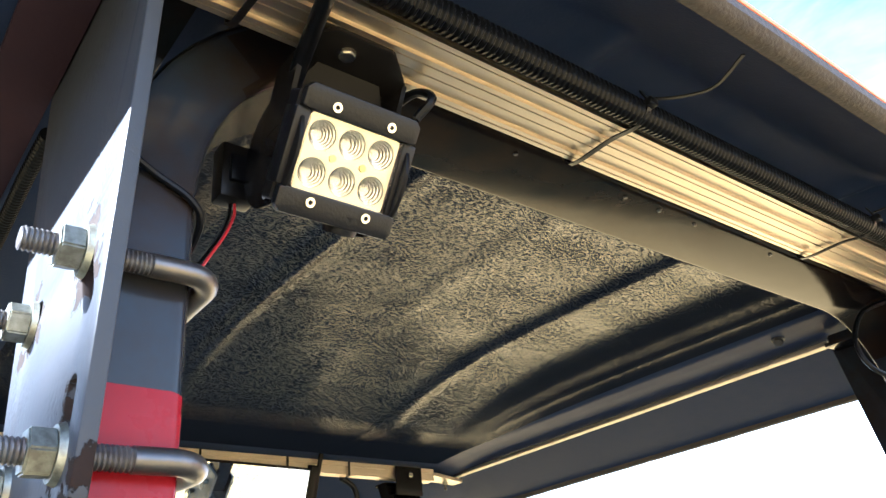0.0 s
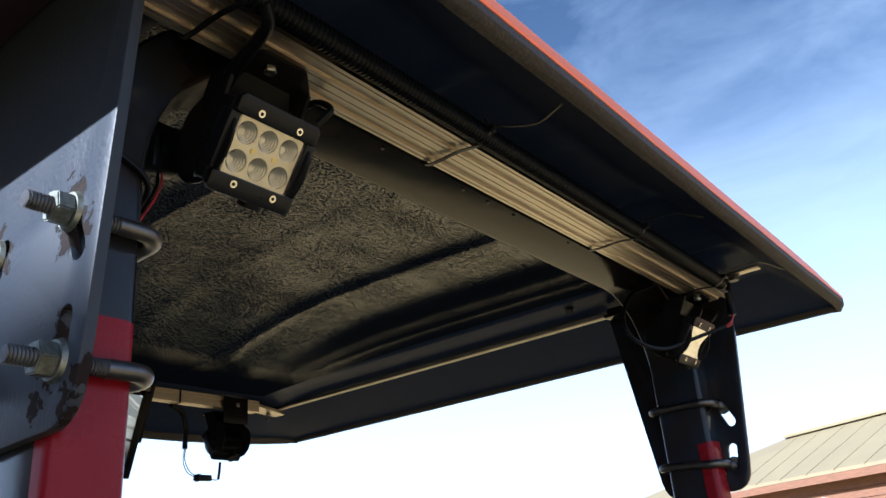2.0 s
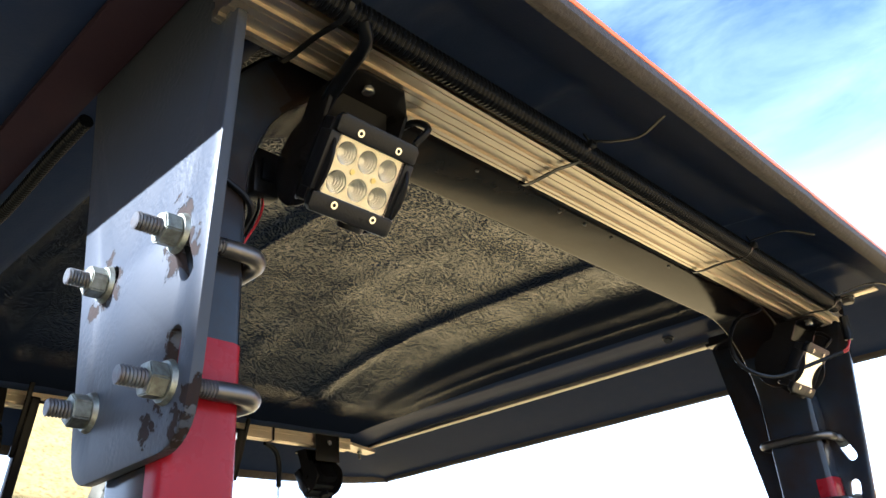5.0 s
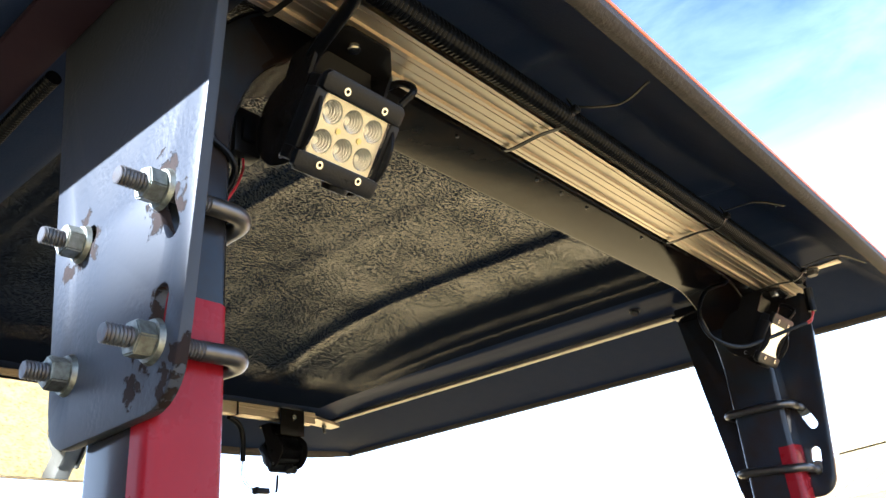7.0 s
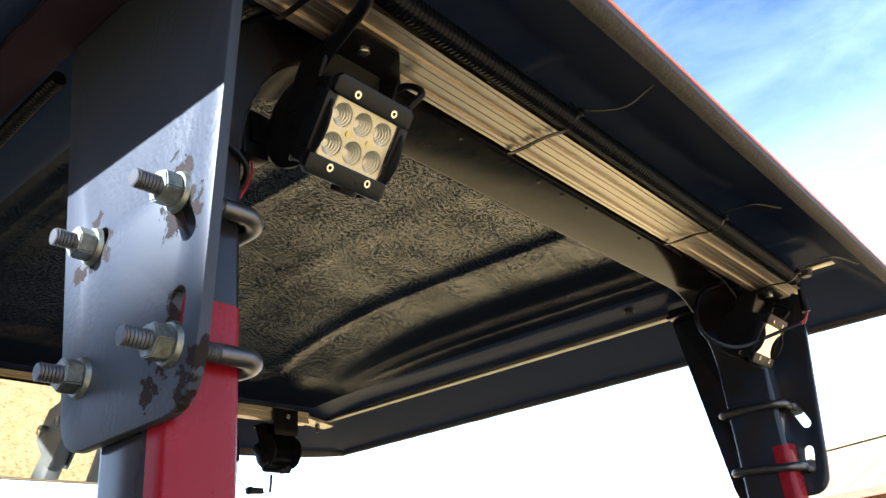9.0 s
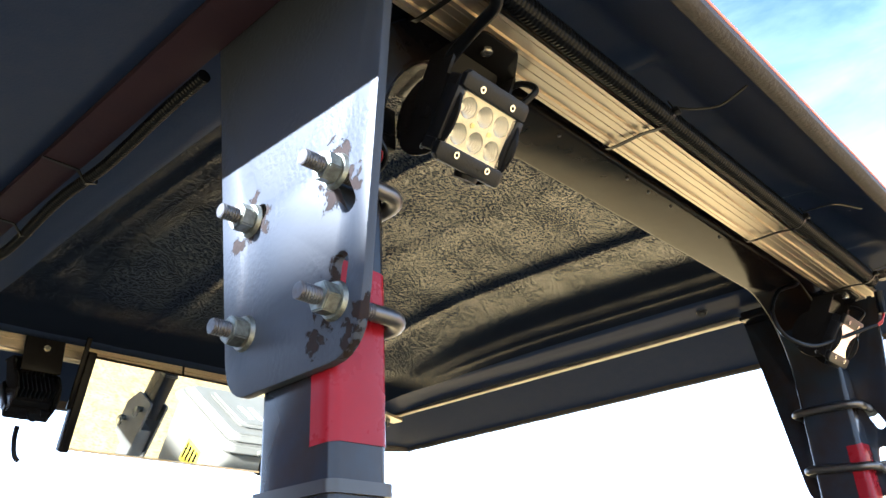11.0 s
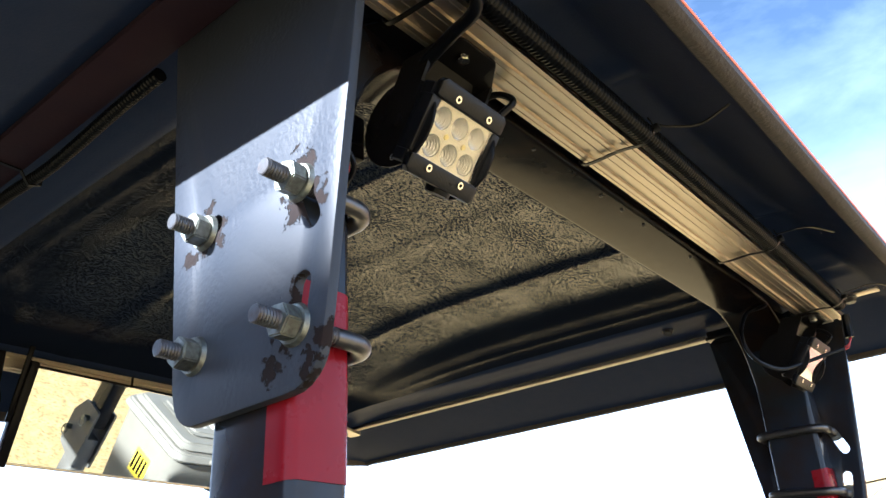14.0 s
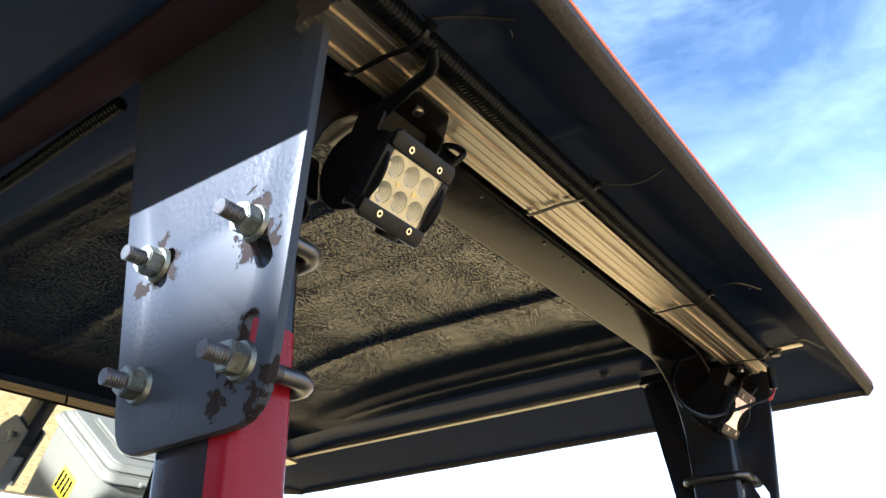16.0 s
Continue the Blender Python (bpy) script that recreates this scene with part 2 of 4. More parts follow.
def chipped_plate():
    """Dark paint with orange-peel relief and rusty flaked patches round the bolt slots."""
    m = material("chipped_plate_paint", (0.0230, 0.0285, 0.0420), 0.52, vary=0.6, vary_scale=24, second=(0.0300, 0.0345, 0.0460), rough_vary=0.06, bump=0.3, bump_scale=210, ior=1.35)
    n, l = m.node_tree.nodes, m.node_tree.links
    b = n["Principled BSDF"]
    base = b.inputs["Base Color"].links[0].from_socket
    rough = b.inputs["Roughness"].links[0].from_socket
    geo = n.new("ShaderNodeNewGeometry")
    wob = n.new("ShaderNodeTexNoise")
    wob.inputs["Scale"].default_value = 75
    wob.inputs["Detail"].default_value = 6
    wob.inputs["Roughness"].default_value = 0.65
    l.new(geo.outputs["Position"], wob.inputs["Vector"])
    flat = n.new("ShaderNodeVectorMath")
    flat.operation = "MULTIPLY"
    flat.inputs[1].default_value = (0, 1, 1)
    l.new(geo.outputs["Position"], flat.inputs[0])
    total = None
    for y, z, r in ((-0.016, 1.795, 0.021), (-0.013, 1.822, 0.012), (0.080, 1.806, 0.017), (0.104, 1.792, 0.012), (0.009, 1.690, 0.013),
                    (0.000, 1.700, 0.010), (-0.026, 1.690, 0.011), (-0.013, 1.733, 0.011),
                    (-0.037, 1.700, 0.012), (-0.031, 1.679, 0.012), (0.090, 1.822, 0.010)):
        d = n.new("ShaderNodeVectorMath")
        d.operation = "DISTANCE"
        d.inputs[1].default_value = (0, y, z)
        l.new(flat.outputs["Vector"], d.inputs[0])
        s = n.new("ShaderNodeMath")
        s.operation = "SUBTRACT"
        s.inputs[0].default_value = r
        l.new(d.outputs["Value"], s.inputs[1])
        if total is None:
            total = s.outputs["Value"]
        else:
            mxm = n.new("ShaderNodeMath")
            mxm.operation = "MAXIMUM"
            l.new(total, mxm.inputs[0])
            l.new(s.outputs["Value"], mxm.inputs[1])
            total = mxm.outputs["Value"]
    shift = n.new("ShaderNodeMath")
    shift.operation = "MULTIPLY_ADD"
    shift.inputs[1].default_value = 0.075
    shift.inputs[2].default_value = -0.0425
    l.new(wob.outputs["Fac"], shift.inputs[0])
    add = n.new("ShaderNodeMath")
    l.new(total, add.inputs[0])
    l.new(shift.outputs["Value"], add.inputs[1])
    mask = n.new("ShaderNodeMapRange")
    mask.inputs["From Min"].default_value, mask.inputs["From Max"].default_value = -0.0008, 0.0008
    l.new(add.outputs["Value"], mask.inputs["Value"])
    rust = n.new("ShaderNodeTexNoise")
    rust.inputs["Scale"].default_value = 190
    rust.inputs["Detail"].default_value = 6
    rust_c = n.new("ShaderNodeMix")
    rust_c.data_type = "RGBA"
    rust_c.inputs[6].default_value = (0.0035, 0.0020, 0.0020, 1)
    rust_c.inputs[7].default_value = (0.0120, 0.0048, 0.0040, 1)
    l.new(geo.outputs["Position"], rust.inputs["Vector"])
    l.new(rust.outputs["Fac"], rust_c.inputs["Factor"])
    crack = n.new("ShaderNodeMapRange")
    crack.inputs["From Min"].default_value, crack.inputs["From Max"].default_value = 0.0006, 0.0024
    l.new(add.outputs["Value"], crack.inputs["Value"])
    edge = n.new("ShaderNodeMix")
    edge.data_type = "RGBA"
    edge.inputs[6].default_value = (0.0022, 0.0014, 0.0014, 1)
    l.new(crack.outputs["Result"], edge.inputs["Factor"])
    l.new(rust_c.outputs[2], edge.inputs[7])
    mix = n.new("ShaderNodeMix")
    mix.data_type = "RGBA"
    l.new(mask.outputs["Result"], mix.inputs["Factor"])
    l.new(base, mix.inputs[6])
    l.new(edge.outputs[2], mix.inputs[7])
    l.new(mix.outputs[2], b.inputs["Base Color"])
    mr = n.new("ShaderNodeMix")
    l.new(mask.outputs["Result"], mr.inputs["Factor"])
    l.new(rough, mr.inputs[2])
    mr.inputs[3].default_value = 0.85
    l.new(mr.outputs[0], b.inputs["Roughness"])
    old = b.inputs["Normal"].links[0].from_socket
    # the paint is wrinkled in patches and smooth between them
    patch = n.new("ShaderNodeTexNoise")
    patch.inputs["Scale"].default_value = 16
    l.new(geo.outputs["Position"], patch.inputs["Vector"])
    wrinkle = n.new("ShaderNodeMapRange")
    wrinkle.inputs["From Min"].default_value, wrinkle.inputs["From Max"].default_value = 0.46, 0.60
    wrinkle.inputs["To Min"].default_value, wrinkle.inputs["To Max"].default_value = 0.05, 0.32
    l.new(patch.outputs["Fac"], wrinkle.inputs["Value"])
    l.new(wrinkle.outputs["Result"], n["Bump"].inputs["Strength"])
    chip = n.new("ShaderNodeBump")
    chip.inputs["Strength"].default_value = 0.8
    chip.inputs["Distance"].default_value = -0.0008
    l.new(mask.outputs["Result"], chip.inputs["Height"])
    l.new(old, chip.inputs["Normal"])
    l.new(chip.outputs["Normal"], b.inputs["Normal"])
    return m


MAT_PLATE = chipped_plate()


def clear_pane(name):
    """A thin clear pane: lets light straight through and mirrors a little, more at a slant."""
    m = bpy.data.materials.new(name)
    m.use_nodes = True
    n, l = m.node_tree.nodes, m.node_tree.links
    n.remove(n["Principled BSDF"])
    clear, gloss, mix, fres = n.new("ShaderNodeBsdfTransparent"), n.new("ShaderNodeBsdfGlossy"), n.new("ShaderNodeMixShader"), n.new("ShaderNodeFresnel")
    gloss.inputs["Roughness"].default_value = 0.03
    fres.inputs["IOR"].default_value = 1.35
    l.new(fres.outputs["Fac"], mix.inputs["Fac"])
    l.new(clear.outputs["BSDF"], mix.inputs[1])
    l.new(gloss.outputs["BSDF"], mix.inputs[2])
    l.new(mix.outputs["Shader"], n["Material Output"].inputs["Surface"])
    return m


MAT_GLASS = clear_pane("clear_lens")
MAT_MIRROR = material("mirror_glass", (0.54, 0.55, 0.51), 0.015, metal=1.0)


# ---- helpers for shapes ----
BASE = {}


def thing(name, at, label, category, group=""):
    e = new(name)
    e.empty_display_size = 0.05
    e.location = at
    BASE[e] = Vector(at)
    return tagged(e, label, category, group)


def part(name, bm, mat, parent=None, label="", smooth=35, kind="", mirror=False):
    """Links a bmesh, given in world coordinates, as one mesh under a thing or a part."""
    at = BASE[parent] if parent else Vector((0, 0, 0))
    if mirror:
        for v in bm.verts:
            v.co.x = W - v.co.x
        bmesh.ops.reverse_faces(bm, faces=bm.faces)
    for v in bm.verts:
        v.co -= at
    me = bpy.data.meshes.new(name)
    bm.to_mesh(me)
    bm.free()
    me.materials.append(mat)
    if smooth:
        for p in me.polygons:
            p.use_smooth = True
        me.set_sharp_from_angle(angle=radians(smooth))
    ob = new(name, me)
    if parent:
        ob.parent = parent
    BASE[ob] = at
    return tagged(ob, label, "", "", kind)


def box(lo, hi, bevel=0.0, seg=2, bm=None):
    own = bm is None
    bm = bm or bmesh.new()
    got = bmesh.ops.create_cube(bm, size=1)
    for v in got["verts"]:
        for i in range(3):
            v.co[i] = lo[i] + (v.co[i] + 0.5) * (hi[i] - lo[i])
    if bevel and own:
        bmesh.ops.bevel(bm, geom=bm.edges[:], offset=bevel, segments=seg, affect="EDGES", profile=0.5)
    return bm


def rod(p0, p1, r, seg=18, r2=None, bm=None, caps=True, bevel=0.0):
    bm = bm or bmesh.new()
    p0, p1 = Vector(p0), Vector(p1)
    m = Matrix.Translation((p0 + p1) / 2) @ (p1 - p0).to_track_quat("Z", "Y").to_matrix().to_4x4()
    bmesh.ops.create_cone(bm, cap_ends=caps, segments=seg, radius1=r, radius2=r if r2 is None else r2, depth=(p1 - p0).length, matrix=m)
    if bevel:
        rims = [e for e in bm.edges if len(e.link_faces) == 2 and any(len(f.verts) > 4 for f in e.link_faces)]
        bmesh.ops.bevel(bm, geom=rims, offset=bevel, segments=2, affect="EDGES", profile=0.5)
    return bm


def smooth_path(pts, steps=6):
    """A Catmull-Rom curve through the points."""
    p = [Vector(q) for q in pts]
    p = [2 * p[0] - p[1]] + p + [2 * p[-1] - p[-2]]
    out = []
    for i in range(1, len(p) - 2):
        for k in range(steps):
            t = k / steps
            out.append(0.5 * (2 * p[i] + (p[i + 1] - p[i - 1]) * t + (2 * p[i - 1] - 5 * p[i] + 4 * p[i + 1] - p[i + 2]) * t * t
                              + (3 * p[i] - p[i - 1] - 3 * p[i + 1] + p[i + 2]) * t ** 3))
    out.append(p[-2])
    return out


def sweep(pts, section, bm=None, caps=True):
    """Carries a closed section (u, v) along the points; v is kept as near to up as the way allows."""
    bm = bm or bmesh.new()
    pts = [Vector(p) for p in pts]
    rings = []
    side = None
    for i, p in enumerate(pts):
        way = (pts[min(i + 1, len(pts) - 1)] - pts[max(i - 1, 0)]).normalized()
        if side is None:
            ref = Vector((0, 0, 1)) if abs(way.z) < 0.9 else Vector((0, 1, 0))
            side = way.cross(ref).normalized()
        side = (side - way * side.dot(way)).normalized()
        up = side.cross(way)
        sec = section(i / max(1, len(pts) - 1)) if callable(section) else section
        rings.append([bm.verts.new(p + side * u + up * v) for u, v in sec])
    for a, b in zip(rings, rings[1:]):
        for j in range(len(a)):
            k = (j + 1) % len(a)
            bm.faces.new((a[j], a[k], b[k], b[j]))
    if caps:
        bm.faces.new(rings[0][::-1])
        bm.faces.new(rings[-1])
    bmesh.ops.recalc_face_normals(bm, faces=bm.faces)
    return bm


def disc(r, seg=10):
    return [(r * math.cos(2 * math.pi * k / seg), r * math.sin(2 * math.pi * k / seg)) for k in range(seg)]


def cable(pts, r, seg=8, steps=6, bm=None):
    return sweep(smooth_path(pts, steps), disc(r, seg), bm)


def rounded(points, radii, seg=6):
    """A polygon with rounded corners."""
    out = []
    n = len(points)
    for i, (p, r) in enumerate(zip(points, radii)):
        p = Vector(p)
        a, b = (Vector(points[i - 1]) - p).normalized(), (Vector(points[(i + 1) % n]) - p).normalized()
        if r <= 0:
            out.append(tuple(p))
            continue
        half = a.angle(b) / 2
        cut = r / math.tan(half)
        mid = p + (a + b).normalized() * (r / math.sin(half))
        s, e = p + a * cut - mid, p + b * cut - mid
        turn = s.angle_signed(e)
        for k in range(seg + 1):
            out.append(tuple(mid + Matrix.Rotation(-turn * k / seg, 2) @ s))
    return out


def capsule(p, q, r, seg=7):
    p, q = Vector(p), Vector(q)
    d = (q - p).normalized()
    a0 = math.atan2(d.y, d.x)
    out = [(q.x + r * math.cos(a0 - math.pi / 2 + math.pi * k / seg), q.y + r * math.sin(a0 - math.pi / 2 + math.pi * k / seg)) for k in range(seg + 1)]
    return out + [(p.x + r * math.cos(a0 + math.pi / 2 + math.pi * k / seg), p.y + r * math.sin(a0 + math.pi / 2 + math.pi * k / seg)) for k in range(seg + 1)]


def sheet(outline, lo, hi, axis="x", holes=(), bevel=0.0):
    """A flat plate of an outline between two planes across an axis, with holes through it."""
    bm = bmesh.new()

    def put(a, b, c):
        return {"x": (c, a, b), "y": (a, c, b), "z": (a, b, c)}[axis]
    edges = []
    for ring in (outline, *holes):
        vs = [bm.verts.new(put(a, b, lo)) for a, b in ring]
        edges += [bm.edges.new((vs[i], vs[(i + 1) % len(vs)])) for i in range(len(vs))]
    bmesh.ops.triangle_fill(bm, use_beauty=True, use_dissolve=False, edges=edges)
    got = bmesh.ops.extrude_face_region(bm, geom=bm.faces[:])
    step = Vector(put(0, 0, hi - lo))
    for v in [g for g in got["geom"] if isinstance(g, bmesh.types.BMVert)]:
        v.co += step
    bmesh.ops.recalc_face_normals(bm, faces=bm.faces)
    if bevel:
        rims = [e for e in bm.edges if len(e.link_faces) == 2 and e.calc_face_angle(0) > 1.0]
        bmesh.ops.bevel(bm, geom=rims, offset=bevel, segments=2, affect="EDGES", profile=0.5)
    return bm


def hexagon(c, axis, af, height, seg=6, spin=0.0):
    """A nut's or bolt head's six-sided body on centre c, rising along an axis."""
    c, axis = Vector(c), Vector(axis).normalized()
    bm = bmesh.new()
    q = axis.to_track_quat("Z", "Y").to_matrix().to_4x4() @ Matrix.Rotation(spin, 4, "Z")
    bmesh.ops.create_cone(bm, cap_ends=True, segments=seg, radius1=af / math.sqrt(3), radius2=af / math.sqrt(3), depth=height,
                          matrix=Matrix.Translation(c + axis * height / 2) @ q)
    bmesh.ops.bevel(bm, geom=bm.edges[:], offset=0.0009, segments=2, affect="EDGES")
    return bm


# ---- ground ----
def ground_material():
    m = material("dry_grass_ground", (0.52, 0.385, 0.175), 0.95, vary=0.9, vary_scale=7.0, second=(0.39, 0.28, 0.12), bump=0.5, bump_scale=40, detail=9)
    n, l = m.node_tree.nodes, m.node_tree.links
    b = n["Principled BSDF"]
    base = b.inputs["Base Color"].links[0].from_socket
    geo = n.new("ShaderNodeNewGeometry")
    fine = n.new("ShaderNodeTexNoise")
    fine.inputs["Scale"].default_value = 34
    fine.inputs["Detail"].default_value = 8
    l.new(geo.outputs["Position"], fine.inputs["Vector"])
    r = n.new("ShaderNodeMapRange")
    r.inputs["From Min"].default_value, r.inputs["From Max"].default_value = 0.5, 0.66
    l.new(fine.outputs["Fac"], r.inputs["Value"])
    mx = n.new("ShaderNodeMix")
    mx.data_type = "RGBA"
    mx.inputs[7].default_value = (0.26, 0.18, 0.075, 1)
    l.new(r.outputs["Result"], mx.inputs["Factor"])
    l.new(base, mx.inputs[6])
    l.new(mx.outputs[2], b.inputs["Base Color"])
    b.inputs["Specular IOR Level"].default_value = 0.1
    return m


def build_ground():
    bm = bmesh.new()
    bmesh.ops.create_grid(bm, x_segments=90, y_segments=90, size=14)
    for v in bm.verts:
        v.co.z = 0.05 * noise.noise(v.co * 0.35) + 0.025 * noise.noise(v.co * 1.7)
        far = max(abs(v.co.x), abs(v.co.y))
        if far > 13.9:
            v.co.x *= 140 if abs(v.co.x) > 13.9 else 1
            v.co.y *= 140 if abs(v.co.y) > 13.9 else 1
            v.co.z = 0
    return part("ground", bm, ground_material(), None, "dry yellow grass and bare earth in low sun", kind="structure")


tagged(build_ground(), category="ground")


# ---- canopy shell ----
LIP_R, LIP_B, LIP_F, LIP_Z = 1.310, -0.193, 1.262, 1.968


def lerp_table(table, t):
    for (a, za), (b, zb) in zip(table, table[1:]):
        if t <= b:
            return za + (zb - za) * max(0.0, (t - a) / (b - a))
    return table[-1][1]


# heights over the lip, by the distance in from it
SIDE = [(0.0, 0.006), (0.004, 0.010), (0.160, 0.052), (0.205, 0.058), (0.245, 0.060), (0.272, 0.063), (0.292, 0.075), (0.302, 0.078), (0.317, 0.072), (0.330, 0.080), (0.343, 0.083),
        (0.358, 0.085), (0.395, 0.106), (0.412, 0.110), (0.508, 0.1135), (0.524, 0.1115), (0.537, 0.1015), (0.546, 0.1015), (0.559, 0.1115), (0.575, 0.114), (0.715, 0.117), (0.735, 0.1155), (0.76, 0.115)]
REAR = [(0.0, 0.006), (0.004, 0.012), (0.115, 0.098), (0.17, 0.112), (0.29, 0.122), (0.42, 0.140), (0.75, 0.172)]
FRONT = [(0.0, 0.012), (0.14, 0.050), (0.20, 0.056), (0.30, 0.062), (0.38, 0.074), (0.48, 0.104), (0.60, 0.135), (0.75, 0.172)]
TOP = [(0.0, 0.0), (0.012, 0.0245), (0.03, 0.0590), (0.06, 0.110), (0.10, 0.160), (0.15, 0.200), (0.28, 0.228), (0.76, 0.240)]


def canopy_height(x, y):
    sx = min(x - (W - LIP_R), LIP_R - x)
    a, b, c = lerp_table(SIDE, max(0.0, sx - 0.008)), lerp_table(REAR, y - LIP_B), lerp_table(FRONT, LIP_F - y)
    crown = min(0.052, 0.42 * max(0.0, y - 0.5) ** 2) + 0.08 * max(0.0, 0.5 - y) ** 2
    a -= crown * min(1.0, max(0.0, (a - 0.06) / 0.05))
    k = 320.0
    low = -math.log(math.exp(-k * a) + math.exp(-k * b) + math.exp(-k * c)) / k
    return LIP_Z + low


def top_height(x, y):
    """The outer skin rises steeply from the rim and rounds over to a nearly flat top."""
    sx = min(x - (W - LIP_R), LIP_R - x)
    a, b, c = lerp_table(TOP, sx), lerp_table(TOP, y - LIP_B), lerp_table(TOP, LIP_F - y)
    k = 160.0
    return LIP_Z + 0.016 - math.log(math.exp(-k * a) + math.exp(-k * b) + math.exp(-k * c)) / k


def front_drop(x, y):
    """The front lip hangs lower in its middle."""
    u = (x - W / 2) / 0.75
    return -0.022 * max(0.0, 1 - u ** 4) * max(0.0, (y - 0.95) / 0.31) ** 1.5


def plan_corner(x, y):
    """Rounds the plan's corners."""
    r = 0.028
    cx, cy = max(abs(x - W / 2) - (LIP_R - W / 2 - r), 0), max(y - (LIP_F - r), (LIP_B + r) - y, 0)
    d = math.hypot(cx, cy)
    if cx > 0 and cy > 0 and max(cx, cy) > 0:
        s = max(cx, cy) / d
        x += math.copysign(cx * s - cx, x - W / 2)
        y += (cy * s - cy) * (1 if y > 0.5 else -1)
    return x, y


def build_canopy():
    top = thing("canopy", (W / 2, 0.5, 1.95), "black grained plastic canopy roof with orange top over the roll bar", "canopy")
    n, m = 300, 150
    xs = [W - LIP_R + (2 * LIP_R - W) * i / n for i in range(n + 1)]
    ys = [LIP_B + (LIP_F - LIP_B) * j / m for j in range(m + 1)]

    def skin(height, grow):
        bm = bmesh.new()
        grid = []
        for x in xs:
            row = []
            for y in ys:
                px, py = plan_corner(x, y)
                px = W / 2 + (px - W / 2) * (1 + grow / 0.75)
                py = 0.53 + (py - 0.53) * (1 + grow / 0.73)
                row.append(bm.verts.new((px, py, height(x, y) + front_drop(x, y))))
            grid.append(row)
        for i in range(n):
            for j in range(m):
                bm.faces.new((grid[i][j], grid[i][j + 1], grid[i + 1][j + 1], grid[i + 1][j]))
        return bm, grid
    under, _ = skin(canopy_height, 0.0)
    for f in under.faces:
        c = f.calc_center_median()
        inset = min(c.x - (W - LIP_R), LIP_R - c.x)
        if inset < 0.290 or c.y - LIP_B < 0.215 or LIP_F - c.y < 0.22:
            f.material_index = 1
    skin_part = part("underside", under, MAT_CANOPY, top, "black grained underside with pressed ribs, smooth flanges and shade put into its gloss", smooth=60)
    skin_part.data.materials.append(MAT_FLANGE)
    over, _ = skin(top_height, 0.008)
    bmesh.ops.reverse_faces(over, faces=over.faces)
    part("top_skin", over, MAT_ORANGE, top, "orange outer skin", smooth=60)
    for x, y, turn in ((0.84, -0.125, 0.4), (1.10, -0.14, 0.3), (0.165, -0.125, 0.5)):
        bm = box((-0.007, -0.0006, -0.0012), (0.007, 0.0006, 0.0008))
        dz = (canopy_height(x, y + 0.002) - canopy_height(x, y - 0.002)) / 0.004
        m4 = Matrix.Translation((x, y, canopy_height(x, y))) @ Matrix.Rotation(math.atan(dz), 4, "X") @ Matrix.Rotation(turn, 4, "Z")
        for v in bm.verts:
            v.co = m4 @ v.co
        part("scratch", bm, MAT_SCREW, top, "short bright scratch", smooth=0)
    # rolled rim round the edge
    loop = []
    for x in xs:
        loop.append((x, LIP_B))
    for y in ys[1:]:
        loop.append((LIP_R, y))
    for x in reversed(xs[:-1]):
        loop.append((x, LIP_F))
    for y in reversed(ys[1:-1]):
        loop.append((W - LIP_R, y))

    def ring(points_of):
        bm = bmesh.new()
        rings = []
        for x, y in loop:
            px, py = plan_corner(x, y)
            ox = max(0.0, (abs(px - W / 2) - (LIP_R - W / 2 - 0.028)) / 0.028) * math.copysign(1, px - W / 2)
            oy = max(0.0, (abs(py - 0.5325) - (LIP_F - 0.5325 - 0.028)) / 0.028) * math.copysign(1, py - 0.5325)
            out = Vector((ox, oy, 0)).normalized()
            z = LIP_Z + 0.012 + front_drop(x, y)
            wob = 0.0012 * noise.noise(Vector((x * 9, y * 9, 3)))
            rings.append([bm.verts.new(Vector((px, py, z)) + out * u + Vector((0, 0, v + wob))) for u, v in points_of])
        k = len(points_of)
        for i in range(len(rings)):
            a, b = rings[i], rings[(i + 1) % len(rings)]
            for j in range(k):
                bm.faces.new((a[j], a[(j + 1) % k], b[(j + 1) % k], b[j]))
        bmesh.ops.recalc_face_normals(bm, faces=bm.faces)
        return bm
    part("rim", ring([(-0.010, 0.004), (-0.010, -0.006), (-0.007, -0.011), (-0.002, -0.013), (0.004, -0.012), (0.0085, -0.008), (0.0085, 0.000), (0.004, 0.004)]), MAT_RIM, top, "worn grey-brown trimmed edge")
    part("orange_edge", ring([(0.003, 0.001), (0.0088, 0.001), (0.0092, 0.004), (0.0060, 0.011), (0.002, 0.011)]), MAT_ORANGE, top, "orange outer edge")
    return top


build_canopy()


# ---- roll bar ----
TX0, TX1, TY0, TY1 = 0.0088, 0.0560, 0.0, 0.078   # left post's tube
BAR_Z = 1.993


def rounded_section(w, h, r=0.007, seg=4):
    pts = [(-w / 2, -h / 2), (w / 2, -h / 2), (w / 2, h / 2), (-w / 2, h / 2)]
    out = []
    for i, (sx, sy) in enumerate(((-1, -1), (1, -1), (1, 1), (-1, 1))):
        a0 = math.pi + i * math.pi / 2
        for k in range(seg + 1):
            a = a0 + math.pi / 2 * k / seg
            out.append((sx * (w / 2 - r) + r * math.cos(a), sy * (h / 2 - r) + r * math.sin(a)))
    return out


